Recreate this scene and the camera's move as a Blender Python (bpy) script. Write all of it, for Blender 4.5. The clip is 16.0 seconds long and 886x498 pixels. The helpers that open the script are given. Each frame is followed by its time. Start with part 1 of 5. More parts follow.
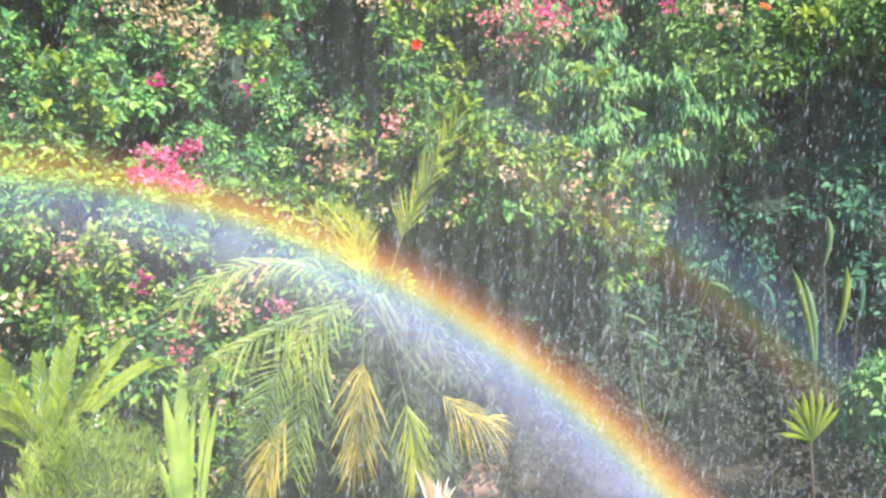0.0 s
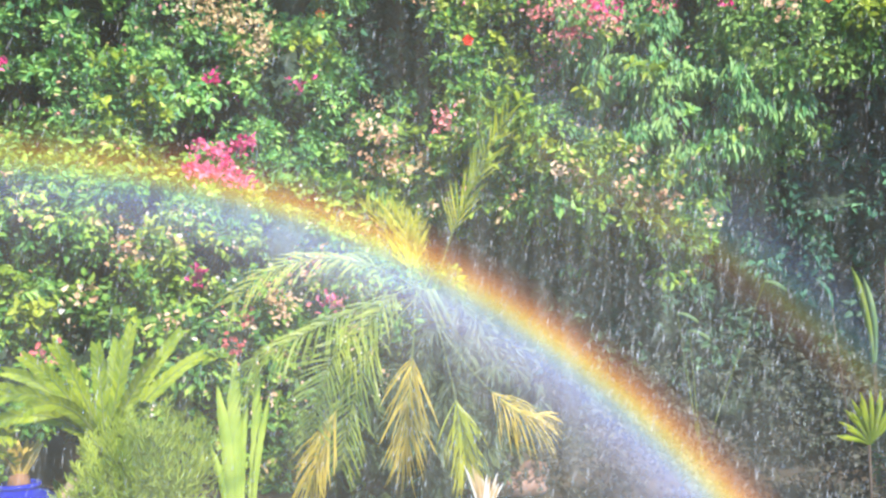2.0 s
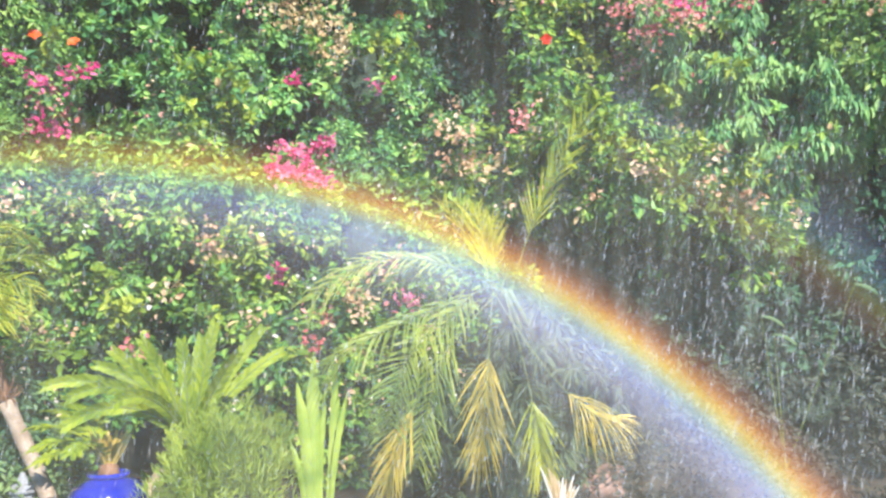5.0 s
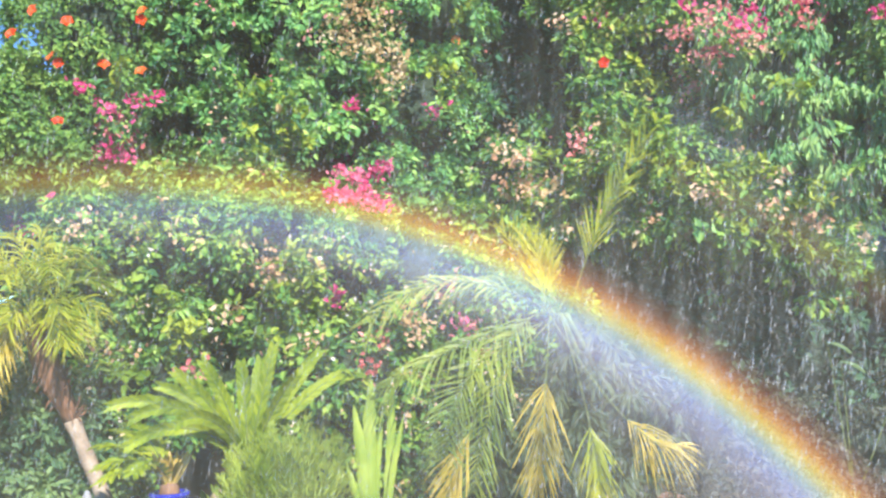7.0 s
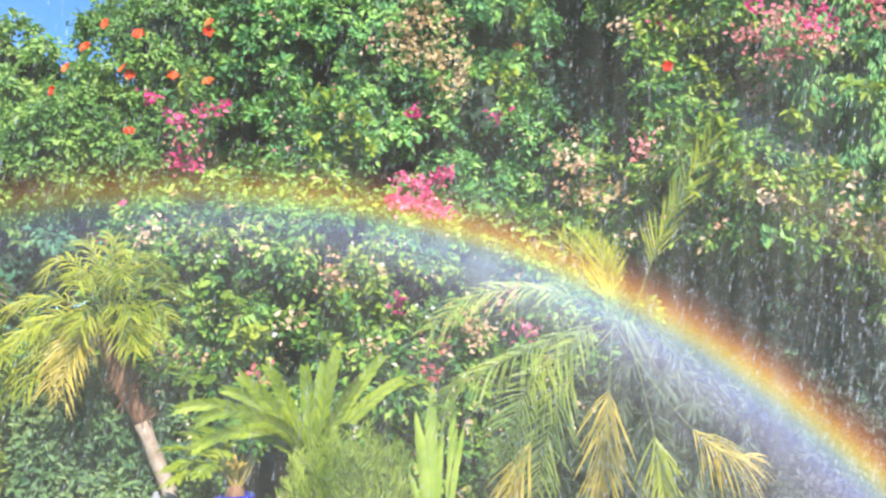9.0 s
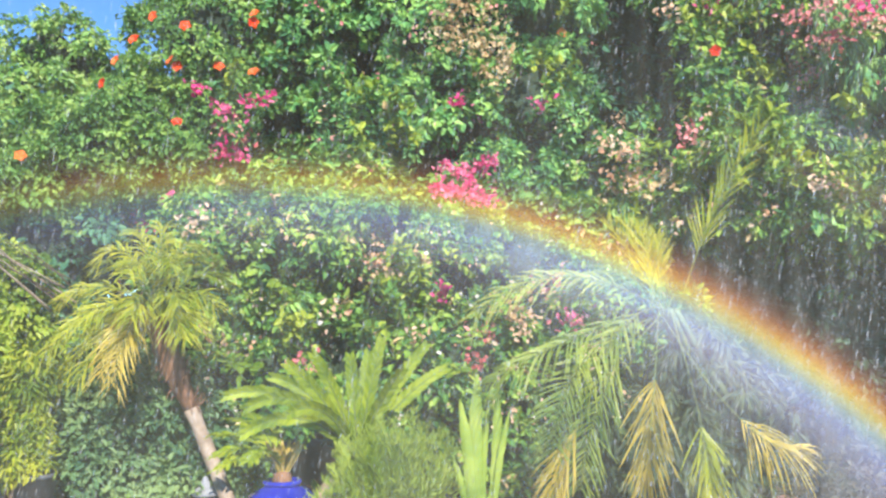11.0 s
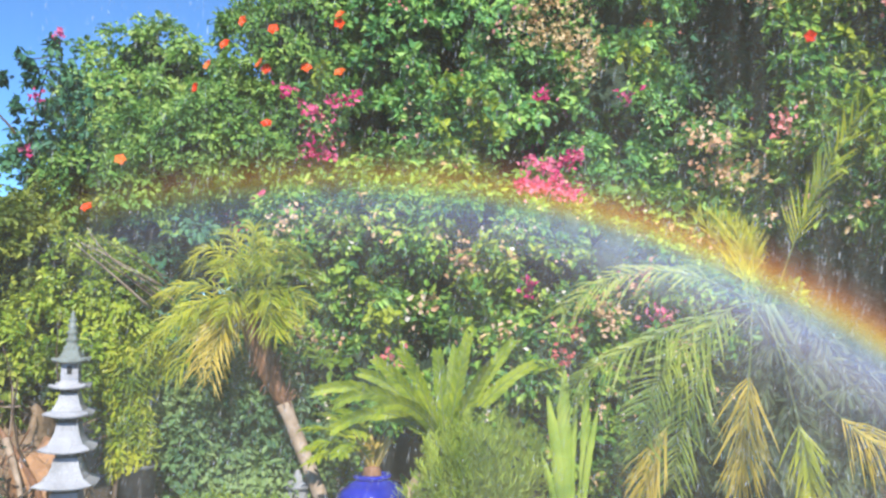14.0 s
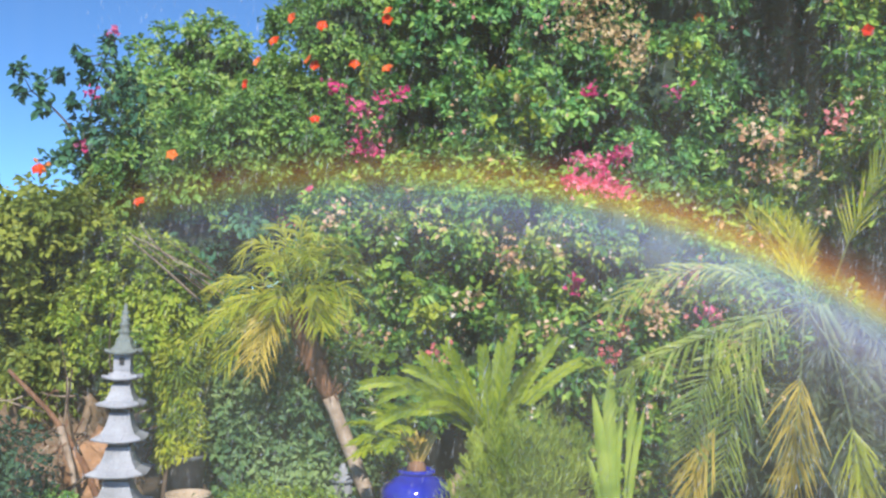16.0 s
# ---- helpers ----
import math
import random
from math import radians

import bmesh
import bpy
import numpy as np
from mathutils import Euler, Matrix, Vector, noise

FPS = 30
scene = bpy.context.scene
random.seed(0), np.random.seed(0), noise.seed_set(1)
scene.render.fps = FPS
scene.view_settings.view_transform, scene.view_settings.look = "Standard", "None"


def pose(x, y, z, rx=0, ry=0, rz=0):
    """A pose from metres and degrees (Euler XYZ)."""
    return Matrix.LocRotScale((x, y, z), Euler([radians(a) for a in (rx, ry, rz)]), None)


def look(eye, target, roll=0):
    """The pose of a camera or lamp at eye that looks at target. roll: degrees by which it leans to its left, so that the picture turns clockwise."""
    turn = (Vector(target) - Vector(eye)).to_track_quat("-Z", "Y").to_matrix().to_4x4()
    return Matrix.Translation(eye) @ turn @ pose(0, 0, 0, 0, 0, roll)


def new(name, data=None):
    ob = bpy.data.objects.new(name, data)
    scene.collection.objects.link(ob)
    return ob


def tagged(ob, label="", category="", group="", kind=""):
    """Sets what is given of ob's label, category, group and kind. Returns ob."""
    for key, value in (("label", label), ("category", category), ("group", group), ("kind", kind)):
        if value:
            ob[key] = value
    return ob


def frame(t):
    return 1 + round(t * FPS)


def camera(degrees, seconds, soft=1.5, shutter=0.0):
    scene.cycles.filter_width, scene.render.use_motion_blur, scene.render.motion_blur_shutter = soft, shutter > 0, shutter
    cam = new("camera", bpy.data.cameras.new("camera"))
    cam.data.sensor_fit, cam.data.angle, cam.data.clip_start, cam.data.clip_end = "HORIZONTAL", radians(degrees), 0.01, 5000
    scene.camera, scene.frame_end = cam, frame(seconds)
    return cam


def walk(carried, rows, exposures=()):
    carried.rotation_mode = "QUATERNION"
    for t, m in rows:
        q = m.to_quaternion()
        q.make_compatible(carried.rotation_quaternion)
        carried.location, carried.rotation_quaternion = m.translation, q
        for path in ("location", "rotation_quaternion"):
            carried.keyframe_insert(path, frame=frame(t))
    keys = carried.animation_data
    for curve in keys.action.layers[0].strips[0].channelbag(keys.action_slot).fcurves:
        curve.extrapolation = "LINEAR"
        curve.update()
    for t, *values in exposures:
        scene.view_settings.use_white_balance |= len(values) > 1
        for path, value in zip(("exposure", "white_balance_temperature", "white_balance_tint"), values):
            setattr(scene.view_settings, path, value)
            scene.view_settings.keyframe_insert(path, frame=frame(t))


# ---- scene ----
# ================= camera and its walk =================
EYE = (0.0, 0.0, 1.6)


def aim(az, el, roll):
    """Camera pose at EYE, az degrees clockwise from +y, el degrees up."""
    a, e = radians(az), radians(el)
    return look(EYE, (EYE[0] + math.sin(a) * math.cos(e), EYE[1] + math.cos(a) * math.cos(e), EYE[2] + math.sin(e)), roll)


cam = camera(53.16, 16.0, soft=2.5)
PAN = [
    (0.0, 13.84, 3.43, -1.36), (0.5, 13.01, 3.57, -1.26), (1.0, 12.14, 3.55, -1.05), (1.5, 11.38, 3.37, -0.92),
    (2.0, 10.58, 3.21, -0.77), (2.5, 9.80, 3.19, -0.68), (3.0, 8.95, 3.09, -0.52), (3.5, 8.08, 2.93, -0.38),
    (4.0, 7.21, 2.89, -0.32), (6.5, 3.01, 4.38, 0.07), (7.0, 1.93, 4.78, 0.17), (7.5, 0.73, 5.20, 0.36),
    (8.0, -0.31, 5.41, 0.42), (8.5, -1.25, 5.44, 0.46), (9.0, -2.06, 5.17, 0.48), (11.5, -5.58, 4.26, 0.50),
    (12.0, -6.30, 4.14, 0.40), (12.5, -7.25, 4.18, 0.33), (13.0, -8.33, 4.19, 0.25), (13.5, -9.50, 4.15, 0.28),
    (14.0, -10.47, 4.10, 0.38), (14.5, -11.36, 3.95, 0.53), (15.0, -12.08, 3.84, 0.73), (15.5, -12.73, 3.78, 0.85),
    (16.0, -13.45, 3.82, 1.02)]
walk(cam, [(t, aim(a, e, r)) for t, a, e, r in PAN],
     [(0.0, 1.02), (4.0, 1.0), (6.5, 0.93), (9.0, 0.92), (11.5, 0.77), (12.5, 0.69), (14.5, 0.57), (15.2, 0.48), (15.5, 0.37), (16.0, 0.33)])

# ================= sky and sun =================
SUN_AZ, SUN_EL = 164.2, 38.4          # behind the standpoint
ANTI = Vector((math.sin(radians(SUN_AZ + 180)) * math.cos(radians(SUN_EL)),
               math.cos(radians(SUN_AZ + 180)) * math.cos(radians(SUN_EL)), -math.sin(radians(SUN_EL))))
world = bpy.data.worlds.new("sky")
scene.world = world
world.use_nodes = True
wn, wl = world.node_tree.nodes, world.node_tree.links
sky = wn.new("ShaderNodeTexSky")
sky.sky_type, sky.sun_disc = "NISHITA", False
sky.sun_elevation, sky.sun_rotation = radians(SUN_EL), radians(SUN_AZ)
sky.altitude, sky.air_density, sky.ozone_density, sky.dust_density = 1500, 0.65, 2.5, 0.0
tint = wn.new("ShaderNodeMix")          # deep clear blue of a dry day
tint.data_type, tint.blend_type = "RGBA", "MULTIPLY"
tint.inputs["Factor"].default_value = 1.0
tint.inputs["B"].default_value = (0.62, 0.94, 1.15, 1)
wl.new(sky.outputs[0], tint.inputs["A"])
wl.new(tint.outputs["Result"], wn["Background"].inputs[0])
wn["Background"].inputs[1].default_value = 0.15
sun_data = bpy.data.lights.new("sun", "SUN")
sun_data.energy, sun_data.angle, sun_data.color = 5.0, radians(0.5), (1.0, 0.93, 0.82)
sun = new("sun", sun_data)
sun.matrix_world = look((0, 0, 30), Vector((0, 0, 30)) + ANTI)


# ================= materials =================
def nodes_of(name):
    m = bpy.data.materials.new(name)
    m.use_nodes = True
    return m, m.node_tree.nodes, m.node_tree.links


def ramp(n, stops):
    r = n.new("ShaderNodeValToRGB")
    while len(r.color_ramp.elements) < len(stops):
        r.color_ramp.elements.new(0.5)
    for e, (p, c) in zip(r.color_ramp.elements, stops):
        e.position, e.color = p, (*c, 1)
    return r


def leaf_mat(name, dark, mid, light, dry=None, rough=0.42, thin=0.3, clump=2.2):
    """Leaf blades: colour differs from leaf to leaf and from clump to clump, thin enough to glow through."""
    m, n, l = nodes_of(name)
    b = n["Principled BSDF"]
    geo, tex = n.new("ShaderNodeNewGeometry"), n.new("ShaderNodeTexCoord")
    big = n.new("ShaderNodeTexNoise")
    big.inputs["Scale"].default_value, big.inputs["Detail"].default_value = clump, 2
    l.new(tex.outputs["Object"], big.inputs["Vector"])
    # clump tones spread wide to imitate lit clusters and the shade between
    mixv = n.new("ShaderNodeMath")
    mixv.operation = "MULTIPLY_ADD"
    mixv.inputs[1].default_value, mixv.inputs[2].default_value = 2.4, -0.98
    l.new(big.outputs["Fac"], mixv.inputs[0])
    add = n.new("ShaderNodeMath")
    add.operation = "MULTIPLY_ADD"
    add.inputs[1].default_value = 0.55
    l.new(geo.outputs["Random Per Island"], add.inputs[0])
    l.new(mixv.outputs[0], add.inputs[2])
    stops = [(0.1, dark), (0.45, mid), (0.85, light)]
    if dry:
        stops += [(0.97, light), (1.0, dry)]
    r = ramp(n, stops)
    l.new(add.outputs[0], r.inputs["Fac"])
    l.new(r.outputs["Color"], b.inputs["Base Color"])
    fine = n.new("ShaderNodeTexNoise")
    fine.inputs["Scale"].default_value = 90
    l.new(tex.outputs["Object"], fine.inputs["Vector"])
    bump = n.new("ShaderNodeBump")
    bump.inputs["Strength"].default_value, bump.inputs["Distance"].default_value = 0.25, 0.004
    l.new(fine.outputs["Fac"], bump.inputs["Height"])
    l.new(bump.outputs["Normal"], b.inputs["Normal"])
    b.inputs["Roughness"].default_value, b.inputs["Specular IOR Level"].default_value = rough, 0.3
    tr = n.new("ShaderNodeBsdfTranslucent")
    l.new(r.outputs["Color"], tr.inputs["Color"])
    mx = n.new("ShaderNodeMixShader")
    mx.inputs[0].default_value = thin
    l.new(b.outputs[0], mx.inputs[1])
    l.new(tr.outputs[0], mx.inputs[2])
    l.new(mx.outputs[0], n["Material Output"].inputs["Surface"])
    return m


def surface_mat(name, c1, c2, c3=None, scale=6.0, rough=0.8, bump_scale=40.0, bump_depth=0.01, metal=0.0, stretch=(1, 1, 1), coat=0.0):
    """Solid surfaces with stains at one scale and grain at another."""
    m, n, l = nodes_of(name)
    b = n["Principled BSDF"]
    tex, mp = n.new("ShaderNodeTexCoord"), n.new("ShaderNodeMapping")
    mp.inputs["Scale"].default_value = stretch
    l.new(tex.outputs["Object"], mp.inputs["Vector"])
    big, fine = n.new("ShaderNodeTexNoise"), n.new("ShaderNodeTexNoise")
    big.inputs["Scale"].default_value, big.inputs["Detail"].default_value = scale, 5
    fine.inputs["Scale"].default_value, fine.inputs["Detail"].default_value = bump_scale, 6
    for q in (big, fine):
        l.new(mp.outputs[0], q.inputs["Vector"])
    r = ramp(n, [(0.3, c1), (0.55, c2), (0.75, c3 or c2)])
    l.new(big.outputs["Fac"], r.inputs["Fac"])
    var = n.new("ShaderNodeMix")
    var.data_type, var.blend_type = "RGBA", "MULTIPLY"
    var.inputs["Factor"].default_value = 0.5
    l.new(r.outputs["Color"], var.inputs["A"])
    l.new(fine.outputs["Fac"], var.inputs["B"])
    l.new(var.outputs["Result"], b.inputs["Base Color"])
    bump = n.new("ShaderNodeBump")
    bump.inputs["Strength"].default_value, bump.inputs["Distance"].default_value = 0.7, bump_depth
    l.new(fine.outputs["Fac"], bump.inputs["Height"])
    l.new(bump.outputs["Normal"], b.inputs["Normal"])
    b.inputs["Roughness"].default_value, b.inputs["Metallic"].default_value = rough, metal
    b.inputs["Coat Weight"].default_value = coat
    return m


M_HEDGE = leaf_mat("hedge_leaf", (0.04, 0.14, 0.05), (0.13, 0.31, 0.06), (0.37, 0.53, 0.09), (0.62, 0.46, 0.24), rough=0.5, clump=3.2)
M_UPPER = leaf_mat("upper_leaf", (0.05, 0.17, 0.07), (0.15, 0.39, 0.12), (0.35, 0.58, 0.14), rough=0.5, clump=3.2)
M_HIBIS = leaf_mat("hibiscus_leaf", (0.07, 0.18, 0.05), (0.16, 0.34, 0.08), (0.31, 0.47, 0.11), rough=0.6, clump=3)
M_LIME = leaf_mat("lime_leaf", (0.09, 0.18, 0.025), (0.2, 0.32, 0.035), (0.42, 0.5, 0.06))
M_FRESH = leaf_mat("fresh_leaf", (0.11, 0.25, 0.06), (0.22, 0.42, 0.1), (0.42, 0.56, 0.16), clump=3)
M_OLIVE = leaf_mat("olive_leaf", (0.08, 0.13, 0.03), (0.19, 0.26, 0.045), (0.37, 0.42, 0.08), rough=0.5, clump=3)
M_GLOSSY = leaf_mat("glossy_leaf", (0.07, 0.22, 0.09), (0.16, 0.38, 0.13), (0.33, 0.52, 0.17), rough=0.45)
# dark leaf green that also carries shade painted into the rear growth
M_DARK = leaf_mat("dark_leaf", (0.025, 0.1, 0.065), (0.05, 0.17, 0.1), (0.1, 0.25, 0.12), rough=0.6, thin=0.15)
# darker copy of the leaf green, with shade painted into it
M_SHADE = leaf_mat("shade_toned_leaf", (0.02, 0.06, 0.04), (0.035, 0.1, 0.06), (0.07, 0.15, 0.08), rough=0.65, thin=0.15)
M_BROAD = leaf_mat("broad_leaf", (0.06, 0.15, 0.075), (0.14, 0.26, 0.11), (0.26, 0.38, 0.15), rough=0.55)
M_BAMBOO = leaf_mat("bamboo_leaf", (0.1, 0.18, 0.02), (0.25, 0.34, 0.03), (0.48, 0.5, 0.05))
M_PALM = leaf_mat("palm_leaflet", (0.09, 0.17, 0.04), (0.19, 0.28, 0.05), (0.35, 0.42, 0.08), clump=1.5)
M_LIMEPALM = leaf_mat("bright_palm_leaflet", (0.16, 0.24, 0.02), (0.32, 0.38, 0.03), (0.48, 0.48, 0.05), clump=1.5)
M_PALMY = leaf_mat("yellowing_leaflet", (0.26, 0.23, 0.035), (0.48, 0.38, 0.055), (0.62, 0.48, 0.1), clump=3)
M_STRAW = leaf_mat("straw_leaf_base", (0.42, 0.3, 0.06), (0.6, 0.44, 0.1), (0.7, 0.55, 0.2), thin=0.3, clump=5)
M_STRAP = leaf_mat("strap_leaf", (0.16, 0.25, 0.015), (0.28, 0.38, 0.025), (0.42, 0.48, 0.04), thin=0.3)
M_CYCAD = leaf_mat("cycad_leaflet", (0.085, 0.15, 0.015), (0.18, 0.27, 0.022), (0.32, 0.4, 0.035), thin=0.22, rough=0.55)
M_TONGUE = leaf_mat("tongue_leaf", (0.15, 0.25, 0.035), (0.25, 0.36, 0.05), (0.37, 0.47, 0.08), thin=0.25, clump=4)
M_FERN = leaf_mat("fern_leaf", (0.15, 0.24, 0.035), (0.26, 0.36, 0.055), (0.39, 0.48, 0.085), thin=0.3)
M_PINK = leaf_mat("pink_bract", (0.65, 0.04, 0.24), (0.84, 0.1, 0.33), (0.93, 0.3, 0.48), thin=0.45)
M_MAGENTA = leaf_mat("magenta_bract", (0.6, 0.03, 0.2), (0.82, 0.06, 0.3), (0.93, 0.2, 0.42), thin=0.45)
M_RED = leaf_mat("red_petal", (0.7, 0.03, 0.01), (0.9, 0.08, 0.015), (0.95, 0.16, 0.03), thin=0.4)
M_ORANGE = leaf_mat("orange_petal", (0.75, 0.12, 0.02), (0.9, 0.2, 0.04), (0.95, 0.32, 0.08), thin=0.4)
M_PEACH = leaf_mat("peach_bract", (0.6, 0.33, 0.2), (0.8, 0.52, 0.34), (0.85, 0.67, 0.5), thin=0.4)
M_ROSE = leaf_mat("rose_bract", (0.6, 0.14, 0.16), (0.8, 0.25, 0.27), (0.85, 0.42, 0.4), thin=0.4)
# litter and weed browns, darkened further to paint the shade of the recess
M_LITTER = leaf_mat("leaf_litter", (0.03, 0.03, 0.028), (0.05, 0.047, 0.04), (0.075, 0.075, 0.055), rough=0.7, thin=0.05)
M_WEEDS = leaf_mat("shade_toned_weed_leaf", (0.025, 0.04, 0.032), (0.045, 0.062, 0.048), (0.075, 0.09, 0.062), rough=0.6, thin=0.1)
# palm leaflets darkened to paint the shaded inside of the crown
M_SHADEFROND = leaf_mat("shade_toned_frond", (0.03, 0.055, 0.03), (0.055, 0.09, 0.045), (0.1, 0.14, 0.065), rough=0.6, thin=0.15)
M_TAN = leaf_mat("dry_tan_leaf", (0.42, 0.26, 0.12), (0.62, 0.44, 0.22), (0.75, 0.6, 0.36), thin=0.4)
M_WHITE = leaf_mat("white_petal", (0.7, 0.66, 0.55), (0.8, 0.77, 0.7), (0.85, 0.83, 0.8), thin=0.4)
# filler colour, near black to paint deep shade between the leaf sprays
M_CORE = surface_mat("inner_shade_filler", (0.012, 0.03, 0.018), (0.025, 0.06, 0.032), (0.05, 0.095, 0.045), scale=9, bump_scale=24, bump_depth=0.09)
M_BARK = surface_mat("bark", (0.06, 0.04, 0.03), (0.12, 0.085, 0.06), (0.2, 0.15, 0.11), scale=7, stretch=(1, 1, 0.3))
M_TRUNK = surface_mat("palm_trunk", (0.3, 0.22, 0.16), (0.46, 0.36, 0.28), (0.58, 0.48, 0.4), scale=9, bump_scale=30)
M_FIBRE = surface_mat("palm_fibre", (0.12, 0.055, 0.03), (0.26, 0.13, 0.075), (0.4, 0.23, 0.14), scale=12, stretch=(1, 1, 0.25), bump_depth=0.02)
M_STALK = surface_mat("frond_stalk", (0.1, 0.17, 0.04), (0.16, 0.23, 0.05), (0.24, 0.27, 0.08), scale=14, rough=0.5)
M_STONE = surface_mat("weathered_stone", (0.29, 0.31, 0.35), (0.44, 0.46, 0.52), (0.56, 0.59, 0.65), scale=5, rough=0.75, bump_scale=70, bump_depth=0.006)
M_STONED = surface_mat("stained_stone", (0.16, 0.19, 0.18), (0.26, 0.31, 0.3), (0.36, 0.4, 0.38), scale=8, rough=0.85, bump_scale=70, bump_depth=0.006)
# the pagoda's stone darkened, to paint the shade below its eaves
M_STONESHADE = surface_mat("shade_toned_stone", (0.06, 0.07, 0.075), (0.1, 0.115, 0.12), (0.15, 0.165, 0.17), scale=8, rough=0.85, bump_scale=70, bump_depth=0.006)
M_BLUE = surface_mat("cobalt_glaze", (0.006, 0.012, 0.32), (0.012, 0.025, 0.5), (0.03, 0.05, 0.62), scale=5, rough=0.12, bump_scale=16, bump_depth=0.003, coat=0.6)
# black that paints the dark of the pagoda's window openings
M_WINDOWDARK = surface_mat("window_dark", (0.012, 0.013, 0.015), (0.022, 0.023, 0.026), scale=8, rough=0.5)
M_GREYPOT = surface_mat("faded_grey_plastic", (0.09, 0.1, 0.11), (0.14, 0.15, 0.165), (0.19, 0.2, 0.21), scale=7, rough=0.6)
M_CREAM = surface_mat("cream_terracotta", (0.42, 0.32, 0.22), (0.58, 0.46, 0.34), (0.66, 0.55, 0.42), scale=5)
M_TERRA = surface_mat("terracotta", (0.26, 0.13, 0.1), (0.34, 0.19, 0.15), (0.42, 0.26, 0.21), scale=5)
M_SOIL = surface_mat("soil", (0.07, 0.05, 0.035), (0.1, 0.072, 0.05), (0.15, 0.11, 0.08), scale=3.5, bump_scale=70, bump_depth=0.03, rough=0.95)
M_CLAY = surface_mat("orange_clay", (0.3, 0.15, 0.07), (0.52, 0.3, 0.17), (0.66, 0.44, 0.3), scale=4, bump_scale=22, bump_depth=0.03)
M_BANK = surface_mat("clay_bank", (0.14, 0.1, 0.07), (0.31, 0.22, 0.15), (0.5, 0.37, 0.27), scale=3, bump_scale=18, bump_depth=0.05)


# ================= helpers for building =================
def at(az, el, d):
    """World point az degrees clockwise from +y, el degrees up as seen from EYE, d metres away over the ground."""
    a = radians(az)
    return np.array((d * math.sin(a), d * math.cos(a), EYE[2] + d * math.tan(radians(el))))


def thing(name, base, label, category, group="", kind=""):
    e = new(name)
    e.location = base
    e.empty_display_size = 0.1
    return tagged(e, label, category, group, kind)


def origin_of(ob):
    p = Vector((0, 0, 0))
    while ob is not None:
        p = p + ob.location
        ob = ob.parent
    return np.array(p)


def mesh_part(name, verts, faces, mat, parent, label="", smooth=False, kind=""):
    """Links world-space verts and faces as one mesh under a thing or a part; its origin is its parent's."""
    me = bpy.data.meshes.new(name)
    v = np.asarray(verts, float) - origin_of(parent)
    me.from_pydata(v.tolist(), [], [tuple(int(i) for i in f) for f in faces])
    me.materials.append(mat)
    if smooth:
        me.polygons.foreach_set("use_smooth", [True] * len(me.polygons))
    ob = new(name, me)
    ob.parent = parent
    return tagged(ob, label, kind=kind)


def unit(v):
    return v / np.maximum(np.linalg.norm(v, axis=-1, keepdims=True), 1e-9)


def leaves(points, along, normal, length, width, fold=0.25):
    """Oval folded leaves, six corners each: points of the stalk ends, the way each leaf points, its upper side."""
    along = unit(along)
    side = unit(np.cross(along, normal))
    up = np.cross(side, along)
    L, W = np.asarray(length)[:, None], np.asarray(width)[:, None]
    prof = [(0.0, 0.0, 0.0), (0.3, -0.5, fold), (0.68, -0.38, fold * 0.7), (1.0, 0.0, -0.12), (0.68, 0.38, fold * 0.7), (0.3, 0.5, fold)]
    vs = [points + along * L * a + side * W * s + up * W * u for a, s, u in prof]
    v = np.stack(vs, 1).reshape(-1, 3)
    b = (np.arange(len(points)) * 6)[:, None]
    f = np.concatenate([b + np.array([[0, 1, 2, 3]]), b + np.array([[0, 3, 4, 5]])], 0)
    return v, f


def tube(pts, radii, sides=7):
    """Tapered tube along points."""
    pts = np.asarray(pts, float)
    tan = unit(np.gradient(pts, axis=0))
    ref = np.array((0.31, 0.17, 0.93)) if abs(tan[0][2]) < 0.9 else np.array((1.0, 0.2, 0.0))
    a = unit(np.cross(tan, ref))
    b = np.cross(tan, a)
    ang = np.linspace(0, 2 * np.pi, sides, endpoint=False)
    ring = np.cos(ang)[None, :, None] * a[:, None, :] + np.sin(ang)[None, :, None] * b[:, None, :]
    v = (pts[:, None, :] + ring * np.asarray(radii, float)[:, None, None]).reshape(-1, 3)
    f = []
    for i in range(len(pts) - 1):
        for j in range(sides):
            k = (j + 1) % sides
            f.append((i * sides + j, i * sides + k, (i + 1) * sides + k, (i + 1) * sides + j))
    f.append(tuple(range(sides - 1, -1, -1)))
    f.append(tuple((len(pts) - 1) * sides + j for j in range(sides)))
    return v, f


def merge(chunks):
    vs, fs, o = [], [], 0
    for v, f in chunks:
        vs.append(np.asarray(v))
        fs += [tuple(int(i) + o for i in q) for q in f]
        o += len(v)
    return np.concatenate(vs, 0), fs


def lathe(profile, centre, sides=32):
    """Surface of revolution; profile of (radius, height)."""
    ang = np.linspace(0, 2 * np.pi, sides, endpoint=False)
    v = [(centre[0] + r * math.cos(t), centre[1] + r * math.sin(t), centre[2] + z) for r, z in profile for t in ang]
    f = []
    for i in range(len(profile) - 1):
        for j in range(sides):
            k = (j + 1) % sides
            f.append((i * sides + j, i * sides + k, (i + 1) * sides + k, (i + 1) * sides + j))
    return np.array(v), f


def bez(a, b, c, n):
    t = np.linspace(0, 1, n)[:, None]
    return (1 - t) ** 2 * np.asarray(a) + 2 * t * (1 - t) * np.asarray(b) + t * t * np.asarray(c)


def field(p, s, off):
    return np.array([noise.noise(Vector((q * s + off).tolist())) for q in p])


ICO_V, ICO_F = None, None


